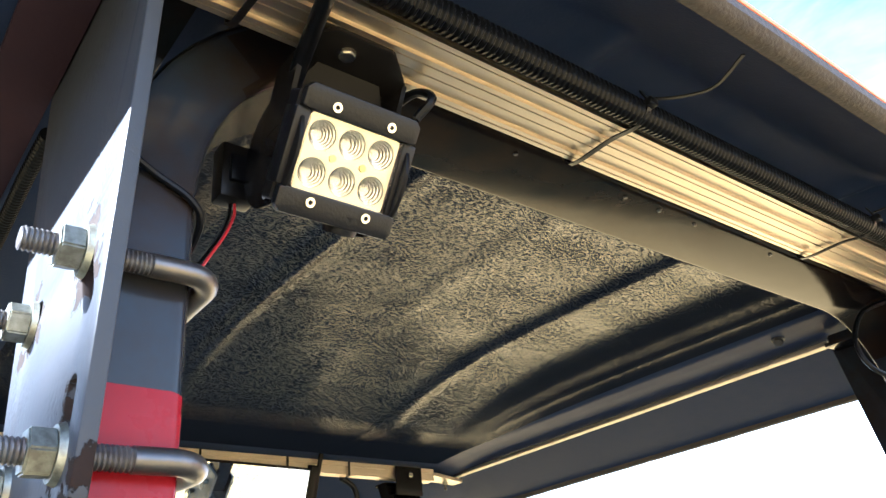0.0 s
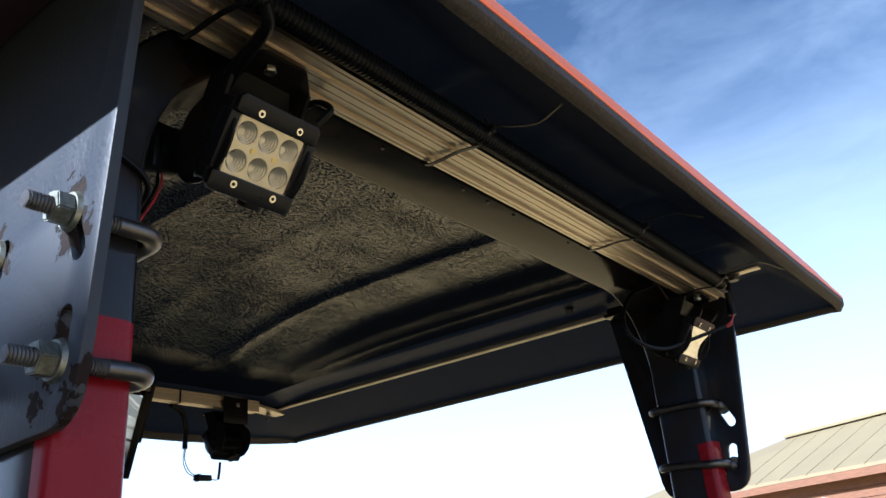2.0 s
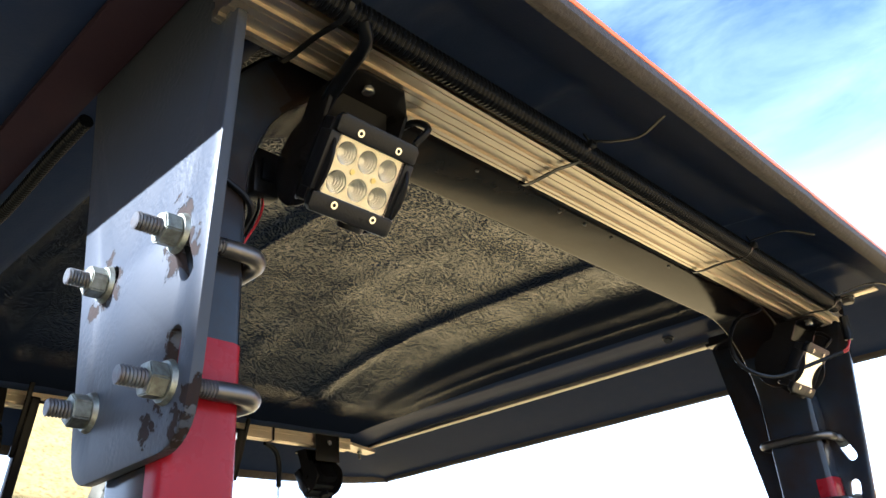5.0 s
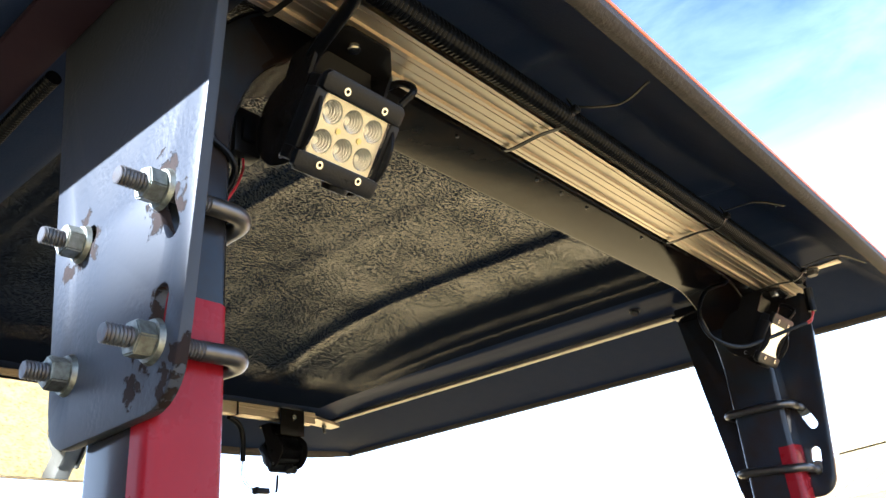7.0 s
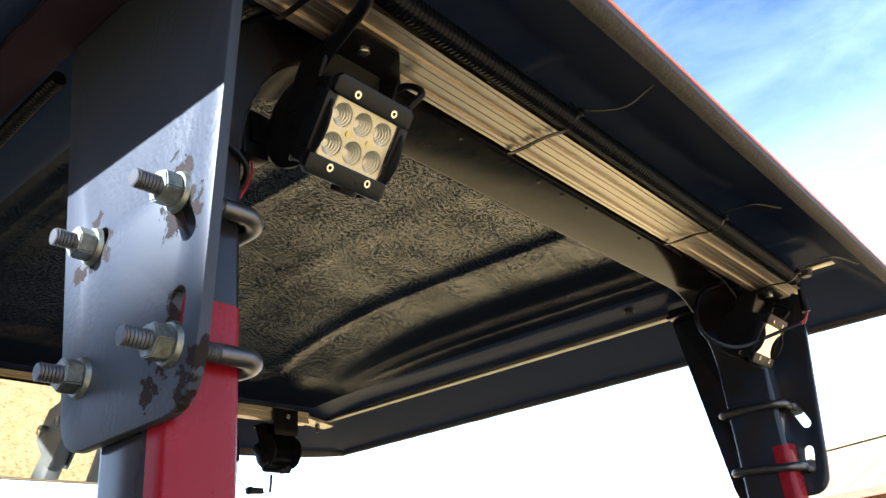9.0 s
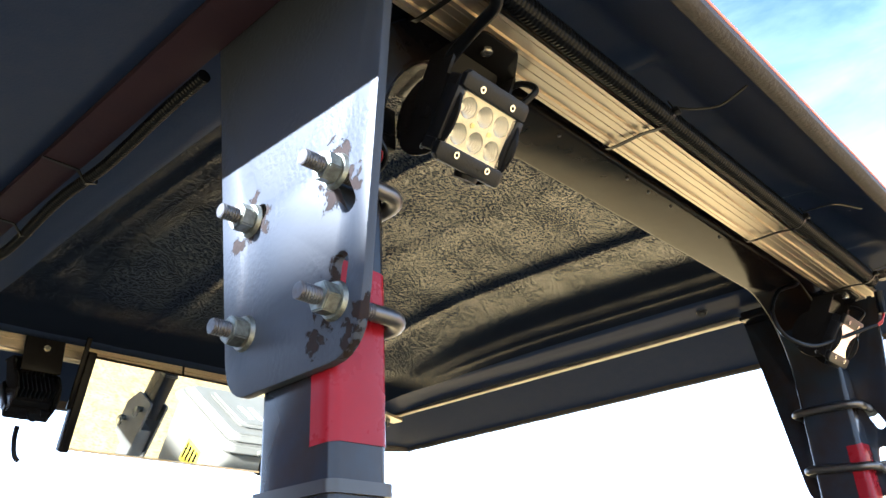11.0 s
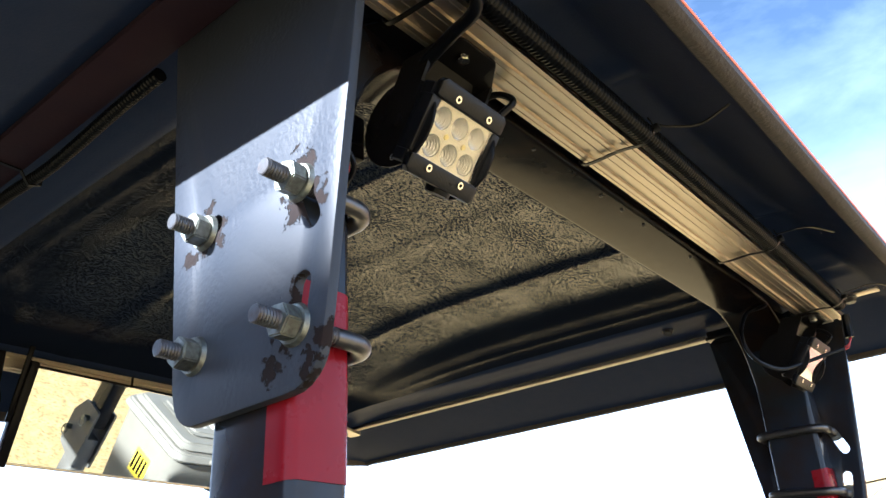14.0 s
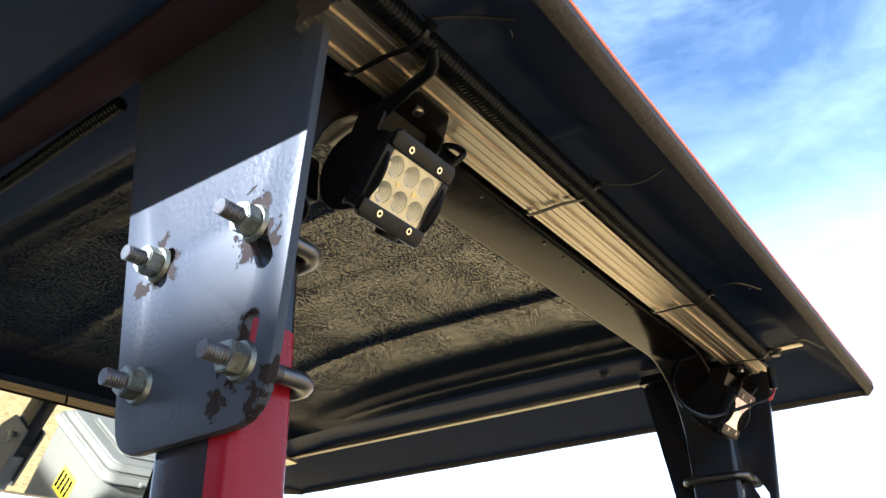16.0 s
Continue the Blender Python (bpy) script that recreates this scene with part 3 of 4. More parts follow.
def build_roll_bar():
    bar = thing("roll_bar", (W / 2, 0.04, 0.0), "dark grey rectangular tube roll bar with red taped posts", "roll bar")
    w = TX1 - TX0
    xc, yc = (TX0 + TX1) / 2, (TY0 + TY1) / 2
    r = 0.132 + w / 2
    zc = BAR_Z + w / 2
    pts = [(xc, yc, 1.44), (xc, yc, 1.6)]
    for k in range(13):
        a = math.pi - math.pi / 2 * k / 12
        pts.append((xc + r + r * math.cos(a), yc, zc - r + r * math.sin(a)))
    pts += [(W - x, y, z) for x, y, z in reversed(pts)]
    bm = bmesh.new()
    rings = []
    sec = rounded_section(w, TY1 - TY0)
    pv = [Vector(p) for p in pts]
    for i, p in enumerate(pv):
        way = (pv[min(i + 1, len(pv) - 1)] - pv[max(i - 1, 0)]).normalized()
        inner = Vector((way.z, 0, -way.x))
        rings.append([bm.verts.new(p + inner * u + Vector((0, 1, 0)) * v) for u, v in sec])
    for a, b in zip(rings, rings[1:]):
        for j in range(len(a)):
            k = (j + 1) % len(a)
            bm.faces.new((a[j], a[k], b[k], b[j]))
    bm.faces.new(rings[0])
    bm.faces.new(rings[-1])
    bmesh.ops.recalc_face_normals(bm, faces=bm.faces)
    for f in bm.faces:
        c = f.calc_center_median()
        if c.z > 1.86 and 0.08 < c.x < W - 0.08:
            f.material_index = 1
    hoop = part("hoop", bm, MAT_ROPS, bar, "dark grey painted rectangular tube, grimy and with shade in its colour along the top")
    hoop.data.materials.append(MAT_GRIMY_SHADED)
    for x in (0.324, 0.461, 0.510, 0.565, 0.70):
        part("rivet", rod((x, 0.0125, 1.9945), (x, 0.0125, 1.9912), 0.0026, 10, 0.0018), MAT_BOLT, bar, "small dull rivet")
    for mir in (False, True):
        # tape: wraps the rear face and a strip of each side
        z0, z1 = 1.629, 1.750
        t = 0.0007
        rr, ring = 0.007, [(TX0 - t, TY0 + 0.021), (TX0 - t, TY0 + 0.012)]
        ring += [(TX0 + rr - (rr + t) * math.cos(q), TY0 + rr - (rr + t) * math.sin(q)) for q in (0, 0.4, 0.785, 1.17, 1.571)]
        ring += [(TX1 - rr + (rr + t) * math.sin(q), TY0 + rr - (rr + t) * math.cos(q)) for q in (0, 0.4, 0.785, 1.17, 1.571)]
        ring += [(TX1 + t, TY0 + 0.021)]
        bm = bmesh.new()
        rows = []
        for k in range(13):
            z = z0 + (z1 - z0) * k / 12
            row = []
            for j, (x, y) in enumerate(ring):
                lift = 0.0007 * noise.noise(Vector((j * 2.1, k * 0.9, 4)))
                row.append(bm.verts.new((x, y - abs(lift) if y < TY0 + 0.004 else y, z + (0.003 * (j - 6) / 6 if k in (0, 12) else 0) * (-1 if k else 0.4))))
            rows.append(row)
        for a, b in zip(rows, rows[1:]):
            for j in range(len(ring) - 1):
                bm.faces.new((a[j], a[j + 1], b[j + 1], b[j]))
        part("red_tape", bm, MAT_TAPE, bar, "glossy red reflective tape", smooth=60, mirror=mir)
        # black band under the tape
        o = 0.0035
        bm = sheet(rounded([(TX0 - o, TY0 - o), (TX1 + o, TY0 - o), (TX1 + o, TY1 + o), (TX0 - o, TY1 + o)], [0.008] * 4), 1.598, 1.606, "z")
        part("band", bm, MAT_BAND, bar, "black rubber band", mirror=mir)
        # lower post, hinge cheeks and pins
        part("lower_post", box((TX0 - 0.002, TY0 + 0.0, -0.05), (TX1 + 0.002, TY1, 1.40), 0.006), MAT_SUNLIT_POST, bar, "grey lower post with sunlight put into its colour", mirror=mir)
        for x in (TX0 - 0.010, TX1 + 0.002):
            cheek = rounded([(TY0 - 0.045, 1.33), (TY1 + 0.01, 1.30), (TY1 + 0.012, 1.50), (TY0 - 0.005, 1.50), (TY0 - 0.05, 1.44)], [0.01, 0.01, 0.01, 0.01, 0.02])
            part("hinge_cheek", sheet(cheek, x, x + 0.008), MAT_SUNLIT_POST, bar, mirror=mir)
        for y, z in ((0.05, 1.46), (-0.02, 1.39)):
            pin = part("hinge_pin", rod((TX0 - 0.03, y, z), (TX1 + 0.03, y, z), 0.009), MAT_ZINC, bar, "zinc hinge pin", mirror=mir)
            part("pin_ring", sweep([(TX1 + 0.026, y + 0.017 * math.cos(a), z - 0.012 + 0.017 * math.sin(a)) for a in [2 * math.pi * k / 16 for k in range(17)]], disc(0.0018, 6), caps=False),
                 MAT_ZINC, pin, mirror=mir)
    return bar


build_roll_bar()


# ---- mounting plates with U-bolts ----
PLATE = rounded([(0.1035, 1.671), (-0.0315, 1.674), (-0.0385, 1.72), (-0.0713, 2.02), (0.161, 2.02), (0.112, 1.70)], [0.026, 0.03, 0.0, 0.004, 0.004, 0.0])
SLOTS = [capsule((-0.0165, 1.739), (-0.0125, 1.712), 0.0072), capsule((-0.0105, 1.808), (-0.023, 1.780), 0.0075),
         capsule((0.088, 1.718), (0.0875, 1.717), 0.0072), capsule((0.090, 1.808), (0.078, 1.811), 0.0072)]


def build_plate(mir):
    p = thing("mounting_plate", ((W - 0.004) if mir else 0.004, 0.04, 1.67), "dark painted steel mounting plate with slots" if mir else "dark painted steel mounting plate with slots and flaking rusty paint", "bracket", "canopy mounting plates")
    part("plate", sheet(PLATE, 0.0, 0.008, "x", SLOTS, 0.0012), MAT_ROPS if mir else MAT_PLATE, p, "" if mir else "dark painted steel, chipped to rust round the slots", mirror=mir)
    part("top_flange", box((0.008, -0.06, 1.992), (0.045, 0.15, 1.998), 0.001), MAT_ROPS, p, mirror=mir)
    return p


def thread(p0, p1, r, pitch=0.0022, seg=20, bm=None):
    """A screw thread between two points."""
    bm = bm or bmesh.new()
    p0, p1 = Vector(p0), Vector(p1)
    way = (p1 - p0).normalized()
    q = way.to_track_quat("Z", "Y").to_matrix()
    length = (p1 - p0).length
    rows = []
    n = int(length / pitch * 4)
    for i in range(n + 1):
        row = []
        for k in range(seg):
            a = 2 * math.pi * k / seg
            z = length * i / n
            ph = (z / pitch - k / seg) % 1.0
            rr = r * (1 - 0.18 * abs(2 * ph - 1))
            if i in (0, n):
                rr = r * 0.84
            row.append(bm.verts.new(p0 + q @ Vector((rr * math.cos(a), rr * math.sin(a), z))))
        rows.append(row)
    for a, b in zip(rows, rows[1:]):
        for k in range(seg):
            bm.faces.new((a[k], a[(k + 1) % seg], b[(k + 1) % seg], b[k]))
    bm.faces.new(rows[0][::-1])
    bm.faces.new(rows[-1])
    return bm


def build_ubolt(z, mir, spin, dz=0.0):
    """A U-bolt clamps the tube to the plate; its threaded ends stand out beyond two flanged nuts."""
    ya, yb, r = -0.0115, 0.0885, 0.0062
    u = thing("u_bolt", ((W + 0.03) if mir else -0.03, 0.04, z), "steel U-bolt round the post with zinc flanged nuts", "u-bolt", "canopy U-bolts")
    xin = 0.064
    rc = 0.017
    pts = [(0.030, ya, z)]
    for k in range(9):
        a = math.pi / 2 * k / 8
        pts.append((xin - rc + rc * math.sin(a), ya + rc - rc * math.cos(a), z + dz * 0.05))
    for k in range(9):
        a = math.pi / 2 * k / 8
        pts.append((xin - rc + rc * math.cos(a), yb - rc + rc * math.sin(a), z + dz * 0.95))
    pts.append((0.030, yb, z + dz))
    part("bow", sweep(pts, disc(r, 14)), MAT_UBOLT, u, "dull dark round steel bar", mirror=mir)
    for y, zz, tip, sp in ((ya, z, -0.0295, spin), (yb, z + dz, -0.0275, spin + 0.5)):
        part("threaded_end", thread((tip, y, zz), (0.031, y, zz), r * 0.99), MAT_BOLT, u, "worn threaded end", smooth=25, mirror=mir)
        nut = part("nut", hexagon((-0.0025, y, zz), (-1, 0, 0), 0.0192, 0.0115, spin=sp), MAT_ZINC, u, "zinc-plated flanged nut", mirror=mir)
        bm = rod((0.0, y, zz), (-0.003, y, zz), 0.0135, 28, 0.0122)
        part("flange", bm, MAT_ZINC, nut, mirror=mir)
    return u


for mirrored in (False, True):
    build_plate(mirrored)
    build_ubolt(1.808, mirrored, 0.2)
    build_ubolt(1.713, mirrored, 0.45, 0.005)


# ---- aluminium rails ----
def rail_section(w, h):
    """A slotted extrusion, seen along its length: u across, v up; grooves on all faces."""
    def face(n_grooves, length, depth):
        out = []
        grooves = [(0.0040, 0.0006, 0.0010), (0.0125, 0.0044, 0.0030), (0.0210, 0.0006, 0.0010)] if n_grooves == 2 else [(0.004, 0.0006, 0.0010), (0.013, 0.0044, 0.003), (0.022, 0.0006, 0.0010)]
        both = grooves + [(length - c, hw, d) for c, hw, d in reversed(grooves)] if n_grooves == 2 else grooves
        for c, hw, d in both:
            out += [(c - hw, 0.0), (c - hw * 0.85, d), (c + hw * 0.85, d), (c + hw, 0.0)]
        return out
    pts = []
    wide = 2 if w > 0.04 else 1
    pts += [(-w / 2 + a, -h / 2 + d) for a, d in face(wide, w, 1)]
    pts.append((w / 2, -h / 2))
    pts += [(w / 2 - d, -h / 2 + a) for a, d in face(1, h, 1)]
    pts.append((w / 2, h / 2))
    pts += [(w / 2 - a, h / 2 - d) for a, d in face(wide, w, 1)]
    pts.append((-w / 2, h / 2))
    pts += [(-w / 2 + d, h / 2 - a) for a, d in face(1, h, 1)]
    return [(-w / 2, -h / 2)] + pts


def build_rail(name, p0, p1, w, h, label):
    t = thing(name, p0, label, "rail", "aluminium rails")
    bm = bmesh.new()
    sec = rail_section(w, h)
    rings = [[bm.verts.new((x, p0[1] + u, p0[2] + v)) for u, v in sec] for x in (p0[0], p1[0])]
    for j in range(len(sec)):
        k = (j + 1) % len(sec)
        bm.faces.new((rings[0][j], rings[0][k], rings[1][k], rings[1][j]))
    bm.faces.new(rings[0])
    bm.faces.new(rings[1])
    bmesh.ops.recalc_face_normals(bm, faces=bm.faces)
    part("extrusion", bm, MAT_ALU, t, "", smooth=20)
    return t


rear_rail = build_rail("rear_rail", (-0.006, -0.066, 1.968), (1.011, -0.066, 1.968), 0.050, 0.026, "slotted aluminium extrusion rail fixed along the roll bar")
front_rail = build_rail("front_rail", (0.088, 1.063, 1.999), (W - 0.088, 1.063, 1.999), 0.026, 0.026, "slotted aluminium extrusion rail across the canopy front")


def build_side_bar(mir):
    t = thing("side_bar", ((W - 1.115) if mir else 1.115, 0.2, 2.01), "flat bar along the canopy side, dark reflections put into its colour" if mir else "thin bare aluminium bar along the canopy side", "bar", "canopy side bars")
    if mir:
        part("flat_bar", box((-0.042, -0.10, 2.008), (-0.001, 1.125, 2.0165), 0.001), MAT_SIDE_DARK, t, "bar with dark purple-brown reflections in its colour")
    else:
        part("flat_bar", box((1.114, 0.17, 2.011), (1.131, 1.125, 2.0185), 0.001), MAT_DULL_ALU, t, "bare aluminium bar")
    part("corner_lug", sheet(rounded([(1.02, 1.05), (1.132, 1.09), (1.132, 1.125), (1.02, 1.10)], [0.004] * 4), 1.9985, 2.0055, "z"), MAT_ALU, t, mirror=mir)
    part("lug_bolt", hexagon((1.085, 1.096, 1.9985), (0, 0, -1), 0.011, 0.007), MAT_ZINC, t, mirror=mir)
    part("bolt_end", rod((1.085, 1.096, 1.9915), (1.085, 1.096, 1.980), 0.0032, 12), MAT_BOLT, t, mirror=mir)
    return t


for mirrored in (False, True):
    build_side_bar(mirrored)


# ---- work lights ----
MAT_HOLE = material("pale_stamped_hole", (0.35, 0.34, 0.32), 0.4, metal=0.8)
MAT_HOUSING = material("black_light_housing", (0.0045, 0.0050, 0.0070), 0.34, bump=0.12, bump_scale=500, vary=0.3, vary_scale=60, second=(0.0075, 0.0080, 0.0100), rough_vary=0.08, ior=1.28)


def build_work_light(c, face, plate_z, state):
    """A six-diode work light on a U-shaped bracket; face -1 looks to the rear, +1 to the front."""
    c = Vector(c)
    lamp = thing("work_light", (c.x, c.y, plate_z), state, "work light", "work lights")
    v = Vector((0, face * 0.57, 0.822))
    n = Vector((0, face * 0.822, -0.57))

    def w(a, b, d):
        return c + Vector((a, 0, 0)) + v * b + n * d

    def block(lo, hi, bevel=0.0015, seg=2):
        bm = box(lo, hi, bevel, seg)
        for q in bm.verts:
            q.co = w(*q.co)
        bmesh.ops.recalc_face_normals(bm, faces=bm.faces)
        return bm

    def outline_block(pts, d0, d1, bevel=0.001):
        bm = sheet(pts, d0, d1, "z", (), bevel)
        for q in bm.verts:
            q.co = w(*q.co)
        bmesh.ops.recalc_face_normals(bm, faces=bm.faces)
        return bm
    # housing with cooling fins behind
    body = part("housing", block((-0.0330, -0.0270, -0.030), (0.0330, 0.0325, -0.0150), 0.002), MAT_HOUSING, lamp, "cast black housing")
    collar = sheet(rounded([(-0.040, -0.0325), (0.040, -0.0325), (0.040, 0.0325), (-0.040, 0.0325)], [0.002] * 4), -0.0152, -0.0034, "z", [[(-0.0312, -0.0228), (0.0312, -0.0228), (0.0312, 0.0228), (-0.0312, 0.0228)]])
    for q in collar.verts:
        q.co = w(*q.co)
    bmesh.ops.recalc_face_normals(collar, faces=collar.faces)
    part("collar", collar, MAT_HOUSING, body)
    for k in range(9):
        a = -0.030 + 0.060 * k / 8
        part("fin", block((a - 0.0013, -0.020, -0.050), (a + 0.0013, 0.031, -0.026), 0.0006, 1), MAT_HOUSING, body)
    for s in (-1, 1):
        strip = rounded([(-0.0345, s * 0.0225), (0.0345, s * 0.0225), (0.0385, s * 0.0235), (0.0385, s * 0.034), (0.035, s * 0.0375), (-0.035, s * 0.0375), (-0.0385, s * 0.034), (-0.0385, s * 0.0235)],
                        [0.001] * 8, 2)
        bz = part("bezel", outline_block(strip, -0.0035, 0.0035), MAT_HOUSING, lamp, "black bezel strip")
        for a in (-0.0185, 0.0185):
            ringm = rod(w(a, s * 0.028, 0.0033), w(a, s * 0.028, 0.0048), 0.0030, 16)
            part("screw", ringm, MAT_SCREW, bz, "small bright socket screw")
            part("socket", rod(w(a, s * 0.028, 0.0046), w(a, s * 0.028, 0.0050), 0.0015, 6), MAT_BLACK, bz)
        part("side_rib", block((s * 0.0362 - 0.0046, -0.0226, -0.0150), (s * 0.0362 + 0.0046, 0.0226, 0.0012), 0.0012), MAT_HOUSING, lamp)
    part("end_boss", rod(w(0.010, -0.030, -0.008), w(0.010, -0.0415, -0.008), 0.012, 24, 0.010), MAT_HOUSING, lamp)
    # reflector sheet with six cups
    seg = 22
    cups = [(-0.0200, 0.0112), (0.0, 0.0112), (0.0200, 0.0112), (-0.0200, -0.0112), (0.0, -0.0112), (0.0200, -0.0112)]
    rc = 0.0089
    holes = [[(x + rc * math.cos(2 * math.pi * k / seg), y + rc * math.sin(2 * math.pi * k / seg)) for k in range(seg)] for x, y in cups]
    bm = sheet(rounded([(-0.0305, -0.0225), (0.0305, -0.0225), (0.0305, 0.0225), (-0.0305, 0.0225)], [0.003] * 4), -0.0030, -0.0020, "z", holes)
    for q in bm.verts:
        q.co = w(*q.co)
    bmesh.ops.recalc_face_normals(bm, faces=bm.faces)
    refl = part("reflector", bm, MAT_REFLECTOR, lamp, "ribbed silvery gold reflector panel")
    for k in range(24):
        b = -0.0215 + 0.043 * k / 23
        spans, x0 = [], -0.0298
        for x, y in sorted(cups):
            h = rc * rc * 1.12 - (b - y) ** 2
            if h > 0:
                e = math.sqrt(h)
                if x - e > x0:
                    spans.append((x0, x - e))
                x0 = x + e
        if x0 < 0.0298:
            spans.append((x0, 0.0298))
        bm = bmesh.new()
        for s0, s1 in spans:
            if s1 - s0 > 0.0012:
                box((s0, b - 0.00045, -0.0021), (s1, b + 0.00045, -0.0013), bm=bm)
        for q in bm.verts:
            q.co = w(*q.co)
        bmesh.ops.recalc_face_normals(bm, faces=bm.faces)
        part("reflector_rib", bm, MAT_REFLECTOR, refl, smooth=0)
    for x, y in cups:
        bm = bmesh.new()
        rows = []
        for i in range(11):
            t = (i // 2 + (i % 2) * 0.85) / 5.85
            r = rc * (1 - 0.14 * (i // 2) - (0.02 if i % 2 else 0))
            rows.append([bm.verts.new(w(x + r * math.cos(2 * math.pi * k / seg), y + r * math.sin(2 * math.pi * k / seg), -0.002 - 0.0115 * t)) for k in range(seg)])
        for p0, p1 in zip(rows, rows[1:]):
            for k in range(seg):
                bm.faces.new((p0[k], p0[(k + 1) % seg], p1[(k + 1) % seg], p1[k]))
        bm.faces.new(rows[-1])
        bmesh.ops.recalc_face_normals(bm, faces=bm.faces)
        bmesh.ops.reverse_faces(bm, faces=bm.faces)
        part("cup", bm, MAT_CUP, refl, "silvered reflector cup", smooth=20)
    for x, y in ((-0.0102, 0.0), (0.0102, 0.0)):
        part("panel_screw", rod(w(x, y, -0.002), w(x, y, -0.0006), 0.0024, 6), MAT_CHIP, refl, "small brass screw")
    lens = part("lens", block((-0.0308, -0.0226, -0.0004), (0.0308, 0.0226, 0.0008), 0.0003, 1), MAT_GLASS, lamp, "clear flat lens")
    lens.visible_shadow = False
    # bracket: side discs, arms, and a foot plate under the rail
    for s in (-1, 1):
        a0, a1 = s * 0.0345, s * 0.0372
        cy, cz = w(0, -0.004, -0.028).y, w(0, -0.004, -0.028).z
        ring = [(cy + 0.0365 * math.cos(2 * math.pi * k / 40), cz + 0.0365 * math.sin(2 * math.pi * k / 40)) for k in range(40)]
        ear = part("bracket_disc", sheet(ring, c.x + min(a0, a1), c.x + max(a0, a1), "x", (), 0.0008), MAT_BLACK, lamp, "round black bracket cheek")
        for ang in (-1.9, -1.35):
            yy, zz = cy + 0.029 * math.cos(ang) * -face, cz + 0.029 * math.sin(ang)
            part("hole_rim", sweep([(c.x + s * 0.0375, yy + 0.0024 * math.cos(q), zz + 0.0024 * math.sin(q)) for q in [2 * math.pi * k / 12 for k in range(13)]], disc(0.0004, 5), caps=False), MAT_HOLE, ear)
        arm = rounded([(cy - 0.016, cz + 0.012), (cy + 0.016, cz + 0.012), (c.y - face * 0.002 + 0.016, plate_z - 0.002), (c.y - face * 0.002 - 0.016, plate_z - 0.002)], [0.002] * 4, 3)
        part("bracket_arm", sheet(arm, c.x + min(a0, a1) - 0.0002, c.x + max(a0, a1) + 0.0002, "x"), MAT_BLACK, lamp)
        part("pivot_bolt", hexagon((c.x + s * 0.0372, cy, cz), (s, 0, 0), 0.010, 0.005), MAT_BLACK, lamp)
    near, far = c.y + face * 0.034, c.y - face * 0.016
    foot = [(c.x - 0.0372, far), (c.x + 0.0372, far), (c.x + 0.0372, c.y + face * 0.012), (c.x + 0.014, near), (c.x - 0.026, near), (c.x - 0.0372, c.y + face * 0.022)]
    if face > 0:
        foot.reverse()
    foot = rounded(foot, [0.004, 0.004, 0.006, 0.006, 0.006, 0.006])
    part("foot_plate", sheet(foot, plate_z - 0.004, plate_z - 0.0005, "z", (), 0.0008), MAT_BLACK, lamp)
    bridge = bmesh.new()
    ya, za, yb, zb = c.y + face * 0.004, plate_z - 0.001, c.y - face * 0.020, c.z + 0.040
    outline = [(-0.022, 0.0), (0.022, 0.0), (0.029, 0.35), (0.029, 1.0), (-0.029, 1.0), (-0.029, 0.35)]
    rows = [[bridge.verts.new((c.x + a, ya + (yb - ya) * k, za + (zb - za) * k - o)) for a, k in outline] for o in (0.0, 0.003)]
    bridge.faces.new(rows[0])
    bridge.faces.new(rows[1][::-1])
    for k in range(6):
        bridge.faces.new((rows[0][k], rows[1][k], rows[1][(k + 1) % 6], rows[0][(k + 1) % 6]))
    bmesh.ops.recalc_face_normals(bridge, faces=bridge.faces)
    part("bridge_plate", bridge, MAT_BLACK, lamp)
    part("foot_bolt", hexagon((c.x - 0.012, c.y + face * 0.021, plate_z - 0.004), (0, 0, -1), 0.010, 0.005), MAT_SCREW, lamp, "bright mounting bolt")
    if face > 0:
        part("mount_plate", box((c.x - 0.034, 1.0440, plate_z - 0.034), (c.x + 0.034, 1.0475, plate_z + 0.026), 0.001), MAT_BLACK, lamp, "flat black mounting plate")
        part("mount_arm", box((c.x - 0.030, 1.0470, plate_z - 0.034), (c.x + 0.030, c.y - 0.018, plate_z - 0.030), 0.001), MAT_BLACK, lamp)
        part("mount_bolt", hexagon((c.x + 0.002, 1.0440, plate_z + 0.008), (0, -1, 0), 0.011, 0.005), MAT_SCREW, lamp, "bright mounting bolt")
    part("cable_tail", cable([w(0.02, 0.02, -0.045), w(0.036, 0.042, -0.040), w(0.044, 0.058, -0.026), w(0.047, 0.056, -0.008), w(0.040, 0.040, -0.008)], 0.0030), MAT_CABLE, lamp, "short black cable loop")
    return lamp


LIGHT_LABEL = "black six-diode work light, switched off, hanging under the rear rail"
build_work_light((0.1295, -0.037, 1.887), -1, 1.955, LIGHT_LABEL)
build_work_light((W - 0.1345, -0.037, 1.886), -1, 1.955, LIGHT_LABEL)
FRONT_LABEL = "black six-diode work light facing forward under the front rail"
build_work_light((0.212, 1.098, 1.906), 1, 1.985, FRONT_LABEL)
build_work_light((W - 0.160, 1.098, 1.906), 1, 1.985, FRONT_LABEL)


